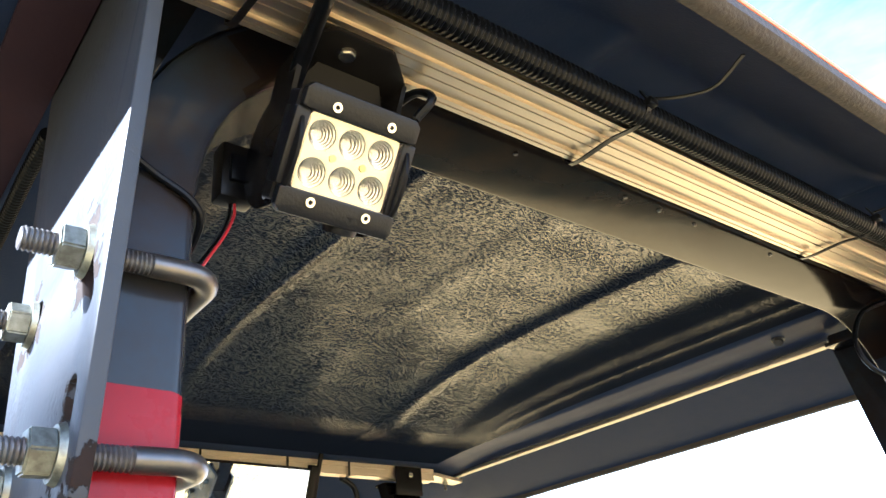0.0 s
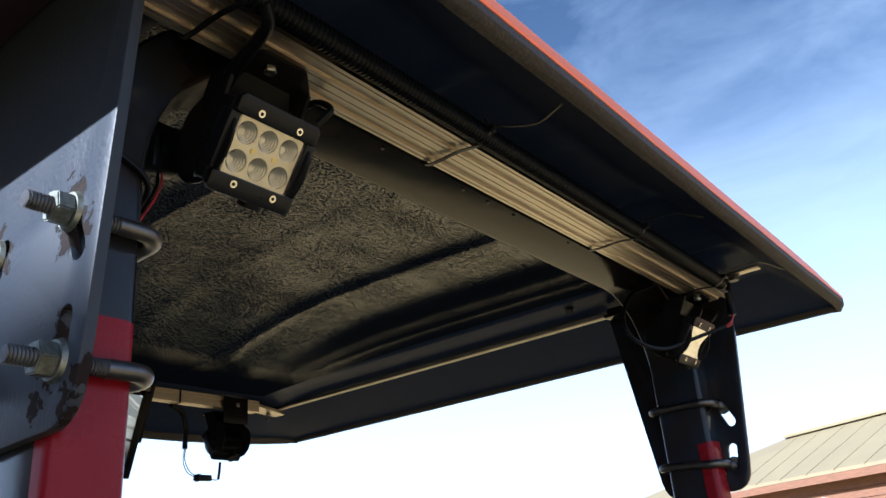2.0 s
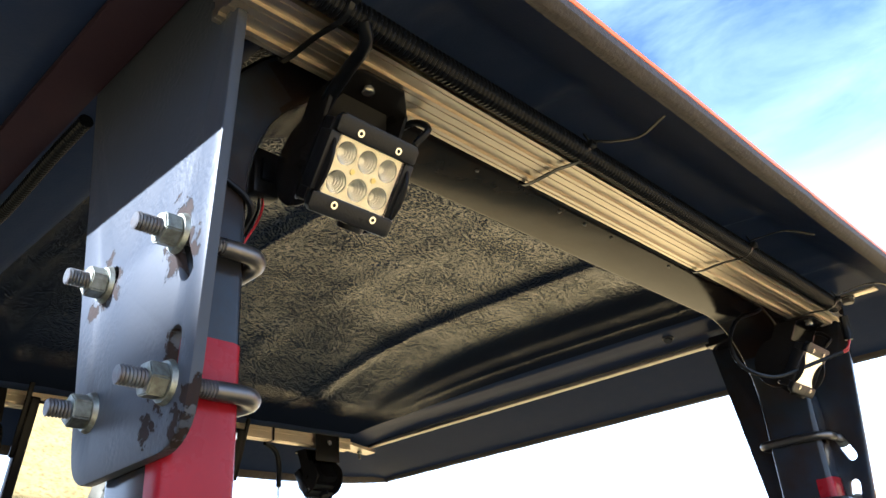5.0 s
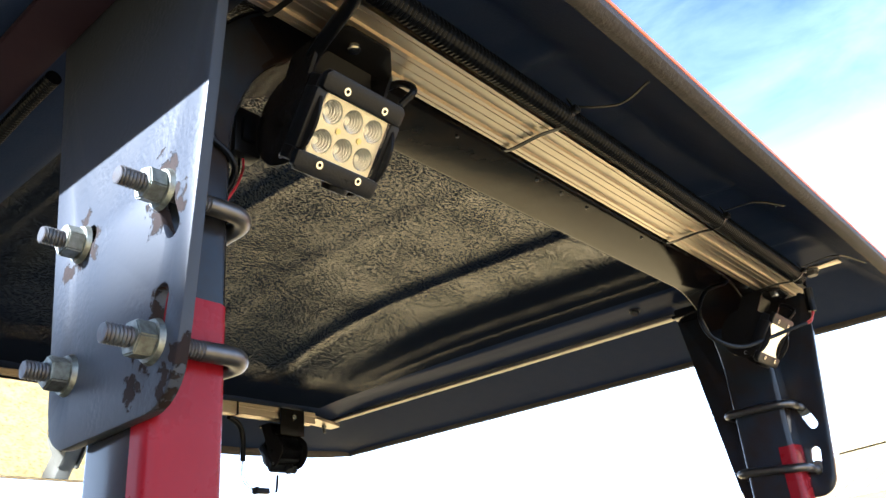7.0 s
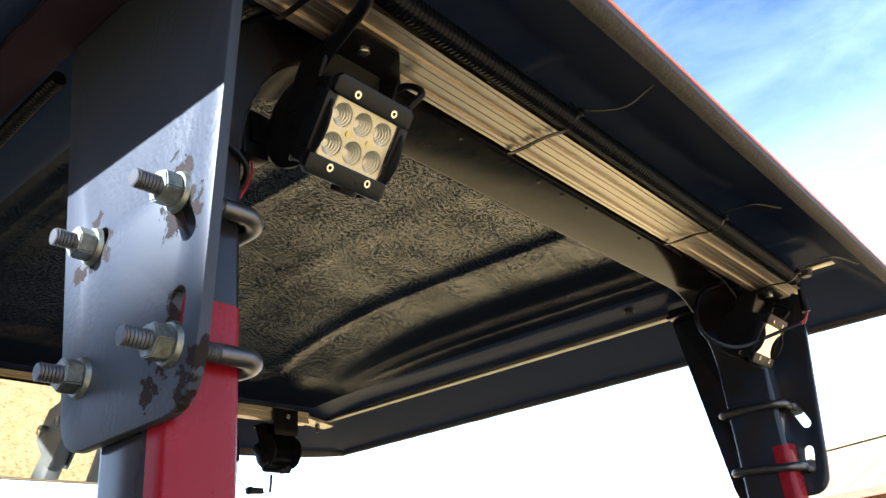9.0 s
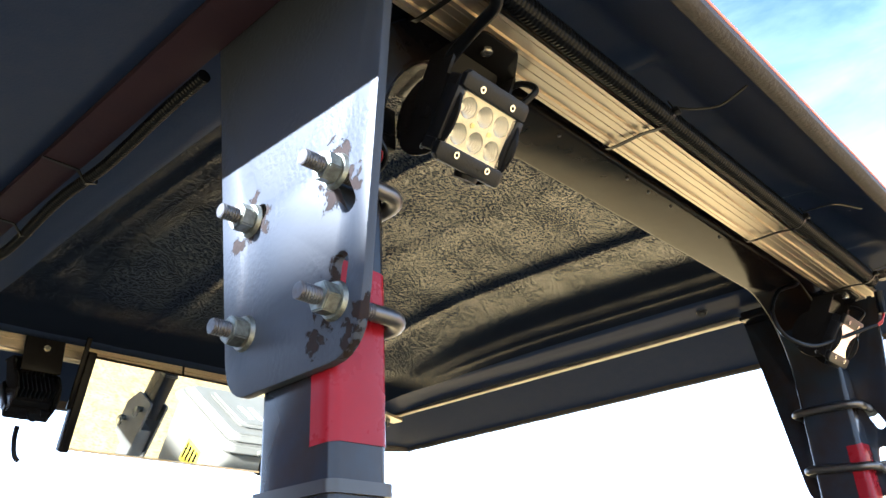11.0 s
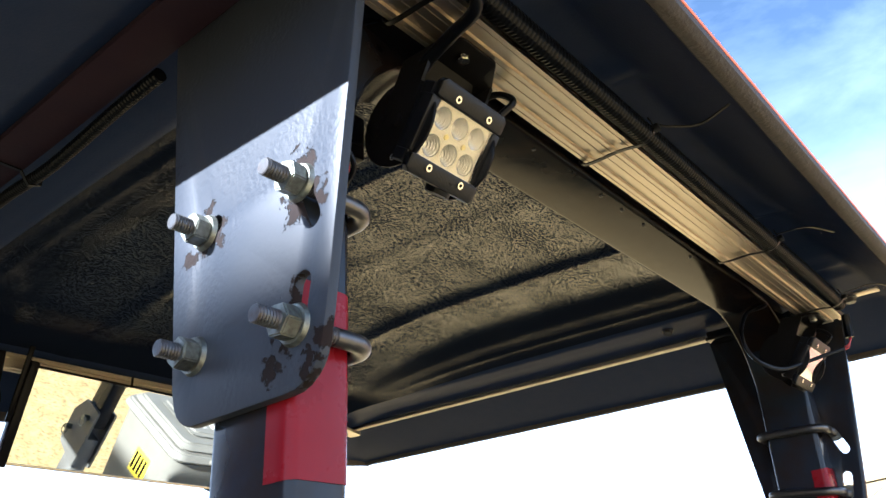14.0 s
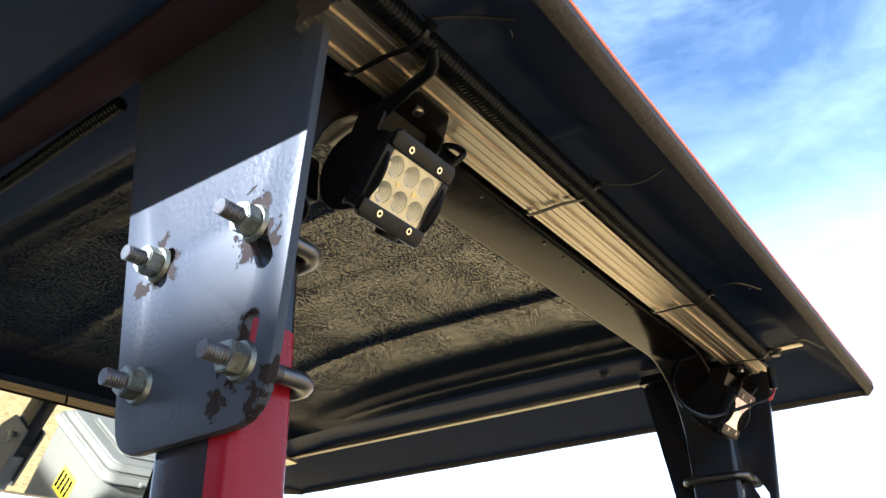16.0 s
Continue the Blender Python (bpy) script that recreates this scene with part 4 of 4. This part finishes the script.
# ---- conduit, ties and wires ----
def corrugated(pts, r, label, name="conduit"):
    """A split corrugated cable sleeve along a path."""
    p = smooth_path(pts, 8)
    t = thing(name, p[0], label, "conduit", "corrugated conduits")
    lengths = [0.0]
    for a, b in zip(p, p[1:]):
        lengths.append(lengths[-1] + (b - a).length)
    n = int(lengths[-1] / 0.00115)
    fine, j = [], 0
    for i in range(n + 1):
        s = lengths[-1] * i / n
        while j < len(p) - 2 and lengths[j + 1] < s:
            j += 1
        k = (s - lengths[j]) / max(1e-9, lengths[j + 1] - lengths[j])
        fine.append(p[j].lerp(p[j + 1], k))
    count = [0]

    def sec(_):
        count[0] += 1
        q = count[0] % 4
        return disc(r if q in (0, 1) else r * 0.86, 12)
    part("sleeve", sweep(fine, sec), MAT_CABLE, t, "black corrugated plastic sleeve", smooth=20)
    return t


corrugated([(-0.05, -0.104, 1.962), (0.02, -0.103, 1.962), (0.3, -0.104, 1.9605), (0.6, -0.1035, 1.9605), (0.85, -0.103, 1.9605), (0.955, -0.100, 1.962)], 0.0105, "black corrugated conduit tied along the rear rail")
corrugated([(0.009, 0.20, 2.010), (0.008, 0.27, 2.006), (0.010, 0.40, 2.000), (0.008, 0.52, 2.003), (0.013, 0.68, 1.997), (0.010, 0.84, 2.003), (0.036, 1.0, 1.996)], 0.0068, "black corrugated conduit tied along the side bar")


def build_tie(x, y0, y1, z0, z1, tail, lean=0.0):
    """A nylon tie round rail and conduit, with its loose end."""
    t = thing("cable_tie", (x, y1, z0), "thin black nylon tie round rail and conduit", "cable tie", "cable ties")
    pts = [(x, y1, z1), (x, y1 + 0.0015, z0 - 0.0015), (x + lean * 0.5, (y0 + y1) / 2, z0 - 0.002), (x + lean, y0 + 0.012, z0 - 0.0035), (x + lean, y0, z0 + 0.006), (x + lean, y0 + 0.004, z1)]
    part("band", sweep(smooth_path(pts, 5), [(-0.0022, -0.0006), (0.0022, -0.0006), (0.0022, 0.0006), (-0.0022, 0.0006)]), MAT_TIE, t)
    part("head", box((x + lean - 0.004, y0 - 0.005, z0 + 0.004), (x + lean + 0.004, y0 + 0.002, z0 + 0.010), 0.001), MAT_TIE, t)
    if tail:
        part("tail", sweep(smooth_path(tail, 8), [(-0.0013, -0.0005), (0.0013, -0.0005), (0.0013, 0.0005), (-0.0013, 0.0005)]), MAT_TIE, t, "loose trimmed end")
    return t


build_tie(0.052, -0.115, -0.0405, 1.9545, 1.975, [(0.052, -0.116, 1.966), (0.075, -0.135, 1.975), (0.105, -0.160, 1.980)], 0.004)
build_tie(0.327, -0.115, -0.0405, 1.9545, 1.975, [(0.331, -0.116, 1.965), (0.352, -0.128, 1.968), (0.365, -0.148, 1.969), (0.352, -0.180, 1.968)], 0.004)
build_tie(0.655, -0.115, -0.0405, 1.9545, 1.975, [(0.659, -0.116, 1.968), (0.705, -0.140, 1.985), (0.745, -0.160, 1.985)], 0.005)
build_tie(0.925, -0.113, -0.0405, 1.9545, 1.975, [(0.93, -0.115, 1.968), (0.985, -0.150, 1.988), (1.05, -0.172, 1.986)], 0.004)
for y in (0.44, 0.62, 0.86):
    t = thing("cable_tie", (0.0, y, 2.006), "thin black nylon tie round side bar and conduit", "cable tie", "cable ties")
    part("band", sweep([(-0.044, y, 2.0070), (-0.004, y, 2.0055), (0.006, y, 1.992), (0.018, y, 1.996), (0.018, y, 2.010)], [(-0.0022, -0.0006), (0.0022, -0.0006), (0.0022, 0.0006), (-0.0022, 0.0006)]), MAT_TIE, t)
for x in (0.263 + 0.22, 0.66, 0.80):
    t = thing("cable_tie", (x, 1.05, 1.985), "thin black nylon tie round the front rail", "cable tie", "cable ties")
    part("band", sweep([(x, 1.049, 2.012), (x, 1.0485, 1.9840), (x, 1.0775, 1.9840), (x, 1.0775, 2.012)], [(-0.0022, -0.0006), (0.0022, -0.0006), (0.0022, 0.0006), (-0.0022, 0.0006)]), MAT_TIE, t)


def wire(name, pts, r, mat, label, seg=8):
    t = thing(name, pts[0], label, "cable", "wires")
    part("sheath", cable(pts, r, seg, 8), mat, t)
    return t


wire("cable", [(0.103, 0.006, 1.912), (0.101, -0.012, 1.930), (0.096, -0.040, 1.944), (0.089, -0.070, 1.9475), (0.081, -0.098, 1.9475), (0.070, -0.108, 1.956)], 0.0052, MAT_CABLE,
     "thick black rubber cable from the light up to the conduit", 12)
conn = thing("connector", (0.088, 0.052, 1.905), "black plastic wire connector beside the light", "connector")
part("shell", box((0.084, 0.040, 1.894), (0.108, 0.056, 1.935), 0.002), MAT_TIE, conn)
part("latch", box((0.089, 0.036, 1.905), (0.101, 0.0402, 1.925), 0.001), MAT_CABLE, conn)
wire("red_wire", [(0.097, 0.048, 1.896), (0.096, 0.046, 1.884), (0.090, 0.044, 1.868), (0.082, 0.043, 1.853), (0.073, 0.044, 1.836), (0.0615, 0.055, 1.815), (0.0605, 0.066, 1.775)], 0.0010, MAT_RED_WIRE, "thin red wire hanging beside the post")
wire("black_wire", [(0.095, 0.050, 1.896), (0.094, 0.049, 1.884), (0.088, 0.047, 1.868), (0.080, 0.046, 1.853), (0.071, 0.047, 1.836), (0.0605, 0.060, 1.80)], 0.0012, MAT_CABLE, "thin black wire hanging beside the post")
wire("black_wire", [(0.0075, -0.012, 1.872), (0.030, -0.0035, 1.866), (0.050, -0.0032, 1.856), (0.0585, 0.003, 1.846), (0.0592, 0.030, 1.83), (0.0592, 0.05, 1.80)], 0.0022, MAT_CABLE, "thin black wire round the post")

# right light's cable, looped in front of the lens, with its joint
wire("cable", [(0.955, 0.004, 1.990), (0.924, 0.0, 1.977), (0.872, 0.008, 1.956), (0.835, 0.010, 1.920), (0.830, 0.006, 1.888), (0.852, -0.002, 1.872), (0.899, -0.015, 1.870), (0.945, -0.040, 1.885), (0.972, -0.066, 1.897), (0.990, -0.083, 1.905)], 0.0030, MAT_CABLE, "black cable looped round beside the light")
wire("red_wire", [(0.990, -0.083, 1.905), (0.994, -0.090, 1.910), (0.998, -0.094, 1.918), (1.0, -0.094, 1.924)], 0.0012, MAT_RED_WIRE, "bare red wire ends at the joint")
wire("red_wire", [(0.991, -0.084, 1.903), (0.997, -0.089, 1.907), (1.002, -0.091, 1.916), (1.002, -0.092, 1.924)], 0.0012, MAT_RED_WIRE, "bare red wire ends at the joint")
conn = thing("connector", (1.0, -0.093, 1.92), "black heat-shrunk joint hanging under the conduit", "connector")
part("shell", cable([(1.0, -0.093, 1.922), (1.0, -0.094, 1.940), (0.996, -0.096, 1.957)], 0.0062, 10), MAT_CABLE, conn)

# front light's cable, with plug
wire("cable", [(0.80, 1.080, 1.985), (0.832, 1.088, 1.972), (0.846, 1.092, 1.945), (0.848, 1.094, 1.895)], 0.0058, MAT_CABLE, "black sleeve with wires hanging from the front rail", 10)
wire("grey_wire", [(0.847, 1.094, 1.896), (0.846, 1.095, 1.868), (0.858, 1.096, 1.846), (0.880, 1.098, 1.836)], 0.0011, MAT_ZINC, "thin pale wires looping to the plug")
wire("grey_wire", [(0.850, 1.094, 1.896), (0.850, 1.095, 1.872), (0.862, 1.096, 1.850), (0.882, 1.098, 1.838)], 0.0011, MAT_ZINC, "thin pale wires looping to the plug")
plug = thing("plug", (0.9, 1.098, 1.836), "small black plug hanging on its wires", "connector")
bm = box((0.879, 1.092, 1.829), (0.921, 1.104, 1.842), 0.002)
part("shell", bm, MAT_CABLE, plug)
part("collar", box((0.884, 1.0905, 1.8275), (0.890, 1.1055, 1.8435), 0.001), MAT_CABLE, plug)
wire("grey_wire", [(0.920, 1.098, 1.835), (0.935, 1.098, 1.832), (0.943, 1.098, 1.836)], 0.0011, MAT_ZINC, "thin pale wire from the plug")
wire("cable", [(0.942, 1.098, 1.834), (0.9445, 1.098, 1.852), (0.946, 1.098, 1.872)], 0.0030, MAT_CABLE, "black cable hanging under the front light")

wire("cable", [(0.212, 1.110, 1.868), (0.210, 1.108, 1.845), (0.214, 1.106, 1.818), (0.222, 1.106, 1.808)], 0.0045, MAT_CABLE, "black cable end hanging under the front light")

# small lug and bolt under the rear right corner, bolt on the side wall
lug = thing("corner_lug", (1.0, -0.13, 1.99), "small aluminium lug with bolt under the canopy corner", "bracket")
part("tab", box((0.990, -0.150, 1.982), (1.006, -0.098, 1.986), 0.001), MAT_ALU, lug)
part("bolt", hexagon((0.998, -0.108, 1.982), (0, 0, -1), 0.015, 0.009), MAT_BOLT, lug)
part("washer", rod((0.998, -0.108, 1.982), (0.998, -0.108, 1.980), 0.0105, 20), MAT_BOLT, lug)
b = thing("wall_bolt", (1.055, 0.215, 2.03), "dark bolt head through the canopy side", "bolt")
part("head", hexagon((1.060, 0.215, 2.028), (-0.5, 0, -0.85), 0.014, 0.008), MAT_BOLT, b)
part("washer", rod((1.060, 0.215, 2.034), (1.0585, 0.215, 2.0255), 0.010, 20), MAT_BOLT, b)


# ---- rear-view mirror ----
def build_mirror():
    m = thing("rear_mirror", (0.49, 1.05, 1.975), "wide rectangular rear-view mirror hung under the front rail", "mirror")
    tilt, yaw = radians(19.7), radians(2.3)
    length, height = 0.415, 0.166
    frame_m = Matrix.Translation((0.501, 1.032, 1.990)) @ Matrix.Rotation(yaw, 4, "Z") @ Matrix.Rotation(tilt, 4, "X")

    def place(bm):
        for q in bm.verts:
            q.co = frame_m @ q.co
        return bm
    h = length / 2
    part("glass", place(box((-h, 0.0, -height), (h, 0.003, -0.004))), MAT_MIRROR, m, "mirror glass", smooth=0)
    part("backing", place(box((-h - 0.004, 0.0035, -height - 0.004), (h + 0.004, 0.016, 0.0), 0.002)), MAT_BLACK, m)
    for s in (-1, 1):
        part("end_cap", place(box((s * (h + 0.006) - 0.008, -0.004, -height - 0.008), (s * (h + 0.006) + 0.008, 0.018, 0.006), 0.003)), MAT_BLACK, m, "black plastic end cap")
    part("lower_trim", place(box((-h, -0.003, -height - 0.003), (h, 0.004, -height + 0.001), 0.001)), MAT_ALU, m)
    for s in (-1, 1):
        part("hanger", place(box((s * (h + 0.018) - 0.004, 0.0, -0.10), (s * (h + 0.018) + 0.004, 0.006, 0.03), 0.001)), MAT_BLACK, m, "black flat hanger")
    return m


build_mirror()


# ---- what the mirror shows behind ----
MAT_BIN = material("grey_bin_plastic", (0.17, 0.16, 0.135), 0.62, vary=0.5, vary_scale=7, second=(0.22, 0.205, 0.175), bump=0.06, bump_scale=150)
MAT_YELLOW = material("yellow_sticker", (0.75, 0.58, 0.03), 0.4, vary=0.2, vary_scale=30)


MAT_WHITE_MARK = material("white_print", (0.7, 0.7, 0.68), 0.6, vary=0.6, vary_scale=40, second=(0.35, 0.34, 0.31))


def build_bin(cx, cy):
    b = thing("refuse_bin", (cx, cy, 0.0), "grey plastic lidded bin standing on dry grass", "bin")

    def tier(lo, hi, z0, z1, r):
        bm = sheet(rounded([(cx - lo, cy - lo), (cx + lo, cy - lo), (cx + lo, cy + lo), (cx - lo, cy + lo)], [r] * 4), z0, z1, "z")
        for v in bm.verts:
            if v.co.z > (z0 + z1) / 2:
                v.co.x = cx + (v.co.x - cx) * hi / lo
                v.co.y = cy + (v.co.y - cy) * hi / lo
        bmesh.ops.bevel(bm, geom=[e for e in bm.edges if len(e.link_faces) == 2 and e.calc_face_angle(0) > 0.9], offset=0.012, segments=3, affect="EDGES")
        return bm
    part("tub", tier(0.24, 0.30, 0.03, 0.94, 0.06), MAT_BIN, b)
    lid = part("lid", tier(0.325, 0.315, 0.94, 0.99, 0.07), MAT_BIN, b)
    part("lid_step", tier(0.295, 0.275, 0.99, 1.03, 0.06), MAT_BIN, lid)
    part("lid_panel", tier(0.20, 0.185, 1.03, 1.05, 0.05), MAT_BIN, lid)
    part("lid_handle", box((cx - 0.12, cy + 0.31, 0.95), (cx + 0.12, cy + 0.35, 0.975), 0.008), MAT_BIN, lid)
    st = part("sticker", box((cx - 0.2935, cy - 0.03, 0.70), (cx - 0.270, cy + 0.12, 0.83), 0.001), MAT_YELLOW, b, "yellow warning sticker with black bars")
    for k in range(4):
        part("bar", box((cx - 0.2955, cy - 0.018 + 0.034 * k, 0.72), (cx - 0.2930, cy + 0.0 + 0.034 * k, 0.81)), MAT_BLACK, st, smooth=0)
    for k in range(2):
        part("marking", box((cx - 0.10 + 0.07 * k, cy - 0.02, 1.0495), (cx - 0.07 + 0.07 * k, cy + 0.12, 1.0525)), MAT_WHITE_MARK, lid, "worn white lettering bars", smooth=0)
    for s in (-1, 1):
        part("wheel", rod((cx + s * 0.26, cy - 0.24, 0.09), (cx + s * 0.22, cy - 0.24, 0.09), 0.09, 24, bevel=0.01), MAT_CABLE, b)
    return b


build_bin(2.38, -1.05)


# ---- outbuilding beyond ----
MAT_ROOF = material("weathered_roof_metal", (0.20, 0.165, 0.095), 0.6, vary=0.6, vary_scale=0.9, second=(0.165, 0.135, 0.08), bump=0.1, bump_scale=30)
MAT_BOARD = material("brown_board_wall", (0.16, 0.075, 0.04), 0.75, vary=0.7, vary_scale=5, second=(0.10, 0.05, 0.03), stretch=(1, 1, 6), bump=0.3, bump_scale=30)
MAT_WHITE = material("white_window_paint", (0.75, 0.74, 0.70), 0.5, vary=0.3, vary_scale=8, second=(0.6, 0.58, 0.54))
MAT_PANE = material("dark_window_glass", (0.05, 0.055, 0.06), 0.06, vary=0.2, vary_scale=2)


def build_house():
    e0 = Vector((18.98, 6.17, 0))
    e, f = Vector((0.5, 0.866, 0)), Vector((0.866, -0.5, 0))
    eave, ridge = 3.02, 4.22
    h = thing("outbuilding", e0, "brown board outbuilding with pale metal roof and white window", "building")

    def pt(s, d, z):
        return e0 + e * s + f * d + Vector((0, 0, z))

    def slab(a, b, c, d, t):
        bm = bmesh.new()
        top = [bm.verts.new(q) for q in (a, b, c, d)]
        low = [bm.verts.new(Vector(q) - Vector((0, 0, t))) for q in (a, b, c, d)]
        bm.faces.new(top)
        bm.faces.new(low[::-1])
        for i in range(4):
            bm.faces.new((top[i], low[i], low[(i + 1) % 4], top[(i + 1) % 4]))
        bmesh.ops.recalc_face_normals(bm, faces=bm.faces)
        return bm

    def cuboid(s0, s1, d0, d1, z0, z1):
        bm = bmesh.new()
        bmesh.ops.create_cube(bm, size=1)
        for v in bm.verts:
            v.co = pt(s0 + (v.co.x + 0.5) * (s1 - s0), d0 + (v.co.y + 0.5) * (d1 - d0), z0 + (v.co.z + 0.5) * (z1 - z0))
        bmesh.ops.recalc_face_normals(bm, faces=bm.faces)
        return bm
    left, right, top_l = 5.6, -16.0, 0.4
    roof = part("roof", slab(pt(right, 0, eave), pt(top_l, 0, eave), pt(top_l, 2.4, ridge), pt(right, 2.4, ridge), 0.07), MAT_ROOF, h, "pale weathered metal roof")
    part("roof_hip", slab(pt(top_l, 0, eave), pt(left, 0, eave), pt(left - 0.02, 0.05, eave), pt(top_l, 2.4, ridge), 0.07), MAT_ROOF, h)
    part("roof_back", slab(pt(right, 2.4, ridge), pt(top_l, 2.4, ridge), pt(left, 4.8, eave), pt(right, 4.8, eave), 0.07), MAT_ROOF, h)
    for k in range(22):
        s = right + 0.4 + k * 0.74
        part("seam", slab(pt(s, -0.02, eave + 0.008), pt(s + 0.03, -0.02, eave + 0.008), pt(s + 0.03, 2.4, ridge + 0.008), pt(s, 2.4, ridge + 0.008), 0.02), MAT_ROOF, roof, smooth=0)
    part("ridge_cap", cuboid(right, top_l, 2.25, 2.55, ridge - 0.01, ridge + 0.06), MAT_ROOF, h)
    part("fascia", cuboid(right, left, 0.0, 0.05, eave - 0.22, eave - 0.075), MAT_BOARD, h)
    wall = part("wall", cuboid(right, left - 0.4, 0.45, 4.4, 0.0, eave - 0.1), MAT_BOARD, h, "brown boarded wall")
    for k in range(14):
        part("board", cuboid(right, left - 0.4, 0.425, 0.448, 0.05 + 0.2 * k, 0.235 + 0.2 * k), MAT_BOARD, wall, smooth=0)
    for s in (-1.6, -6.2):
        win = part("window", cuboid(s - 0.62, s + 0.62, 0.38, 0.424, 1.55, 2.55), MAT_WHITE, h, "white framed window")
        for q in (-0.29, 0.29):
            part("pane", cuboid(s + q - 0.24, s + q + 0.24, 0.37, 0.379, 1.65, 2.45), MAT_PANE, win, smooth=0)
    return h


build_house()


# ---- unseen barn beside the yard, added to lay shade over the tractor ----
def build_shade_barn():
    x0, x1, y0, y1, eave, ridge = -10.6, -7.0, 0.75, 15.0, 5.17, 5.95
    h = thing("barn", ((x0 + x1) / 2, (y0 + y1) / 2, 0.0), "tall brown boarded barn beside the yard, unseen, added to cast shade", "barn")
    part("wall", box((x0, y0, -0.05), (x1, y1, eave - 0.03)), MAT_BOARD, h, smooth=0)
    for k in range(24):
        part("board", box((x1 + 0.002, y0 + 0.03 + 0.6 * k, 0.0), (x1 + 0.024, y0 + 0.56 + 0.6 * k, eave - 0.1)), MAT_BOARD, h, smooth=0)
    bm = bmesh.new()
    mid = (x0 + x1) / 2 - 0.9
    rows = [[bm.verts.new((x, y, z)) for x, z in ((x0 - 0.2, eave - 0.1), (mid, ridge - 0.3), (x1 + 0.06, eave), (x1 + 0.06, eave + 0.07), (mid, ridge - 0.22), (x0 - 0.2, eave - 0.02))] for y in (y0 - 0.05, y1 + 0.2)]
    for k in range(6):
        bm.faces.new((rows[0][k], rows[0][(k + 1) % 6], rows[1][(k + 1) % 6], rows[1][k]))
    for q in rows:
        bm.faces.new(q[:3] + q[3:])
    bmesh.ops.recalc_face_normals(bm, faces=bm.faces)
    part("roof", bm, MAT_ROOF, h, "pale weathered metal roof", smooth=0)
    return h


build_shade_barn()


# ---- the tractor under the canopy, which carries the roll bar ----
MAT_BODY = material("dark_tractor_paint", (0.030, 0.030, 0.032), 0.5, vary=0.5, vary_scale=5, second=(0.05, 0.045, 0.04), bump=0.1, bump_scale=60)
MAT_TYRE = material("worn_tyre_rubber", (0.022, 0.021, 0.020), 0.8, vary=0.5, vary_scale=9, second=(0.045, 0.04, 0.033), bump=0.3, bump_scale=50)


def build_tractor():
    t = thing("tractor", (W / 2, 0.6, 0.0), "dark compact tractor that carries the roll bar", "tractor")
    mid = W / 2
    part("chassis", box((mid - 0.22, -0.35, 0.25), (mid + 0.22, 2.25, 0.72), 0.02), MAT_BODY, t)
    part("hood", box((mid - 0.27, 1.18, 0.70), (mid + 0.27, 2.30, 1.14), 0.06, 4), MAT_BODY, t)
    part("deck", box((-0.02, 0.05, 0.42), (W + 0.02, 1.40, 0.66), 0.02), MAT_BODY, t)
    part("dash", box((mid - 0.22, 1.04, 0.66), (mid + 0.22, 1.19, 1.16), 0.03, 3), MAT_BODY, t)
    seat = part("seat", box((mid - 0.22, 0.18, 0.76), (mid + 0.22, 0.62, 0.86), 0.03, 3), MAT_TYRE, t)
    part("backrest", box((mid - 0.21, 0.10, 0.84), (mid + 0.21, 0.19, 1.16), 0.03, 3), MAT_TYRE, seat)
    for s in (False, True):
        part("fender", sheet(rounded([(-0.45, 0.50), (0.95, 0.50), (0.90, 0.80), (0.55, 0.99), (-0.25, 0.99), (-0.45, 0.84)], [0.02, 0.02, 0.1, 0.08, 0.12, 0.08]), -0.02, 0.20, "x"), MAT_BODY, t, mirror=s)
        for y, r, wd in ((0.05, 0.50, 0.25), (1.95, 0.32, 0.16)):
            x0 = -0.05
            wheel = part("tyre", rod((x0 - wd, y, r - 0.02), (x0, y, r - 0.02), r, 36, bevel=0.045), MAT_TYRE, t, mirror=s)
            part("rim", rod((x0 - wd - 0.004, y, r - 0.02), (x0 - wd + 0.03, y, r - 0.02), r * 0.55, 28, bevel=0.01), MAT_BODY, wheel, mirror=s)
            part("axle", rod((x0 - 0.01, y, r - 0.02), (mid - 0.15, y, r - 0.02), 0.05, 16), MAT_BODY, t, mirror=s)
    return t


build_tractor()
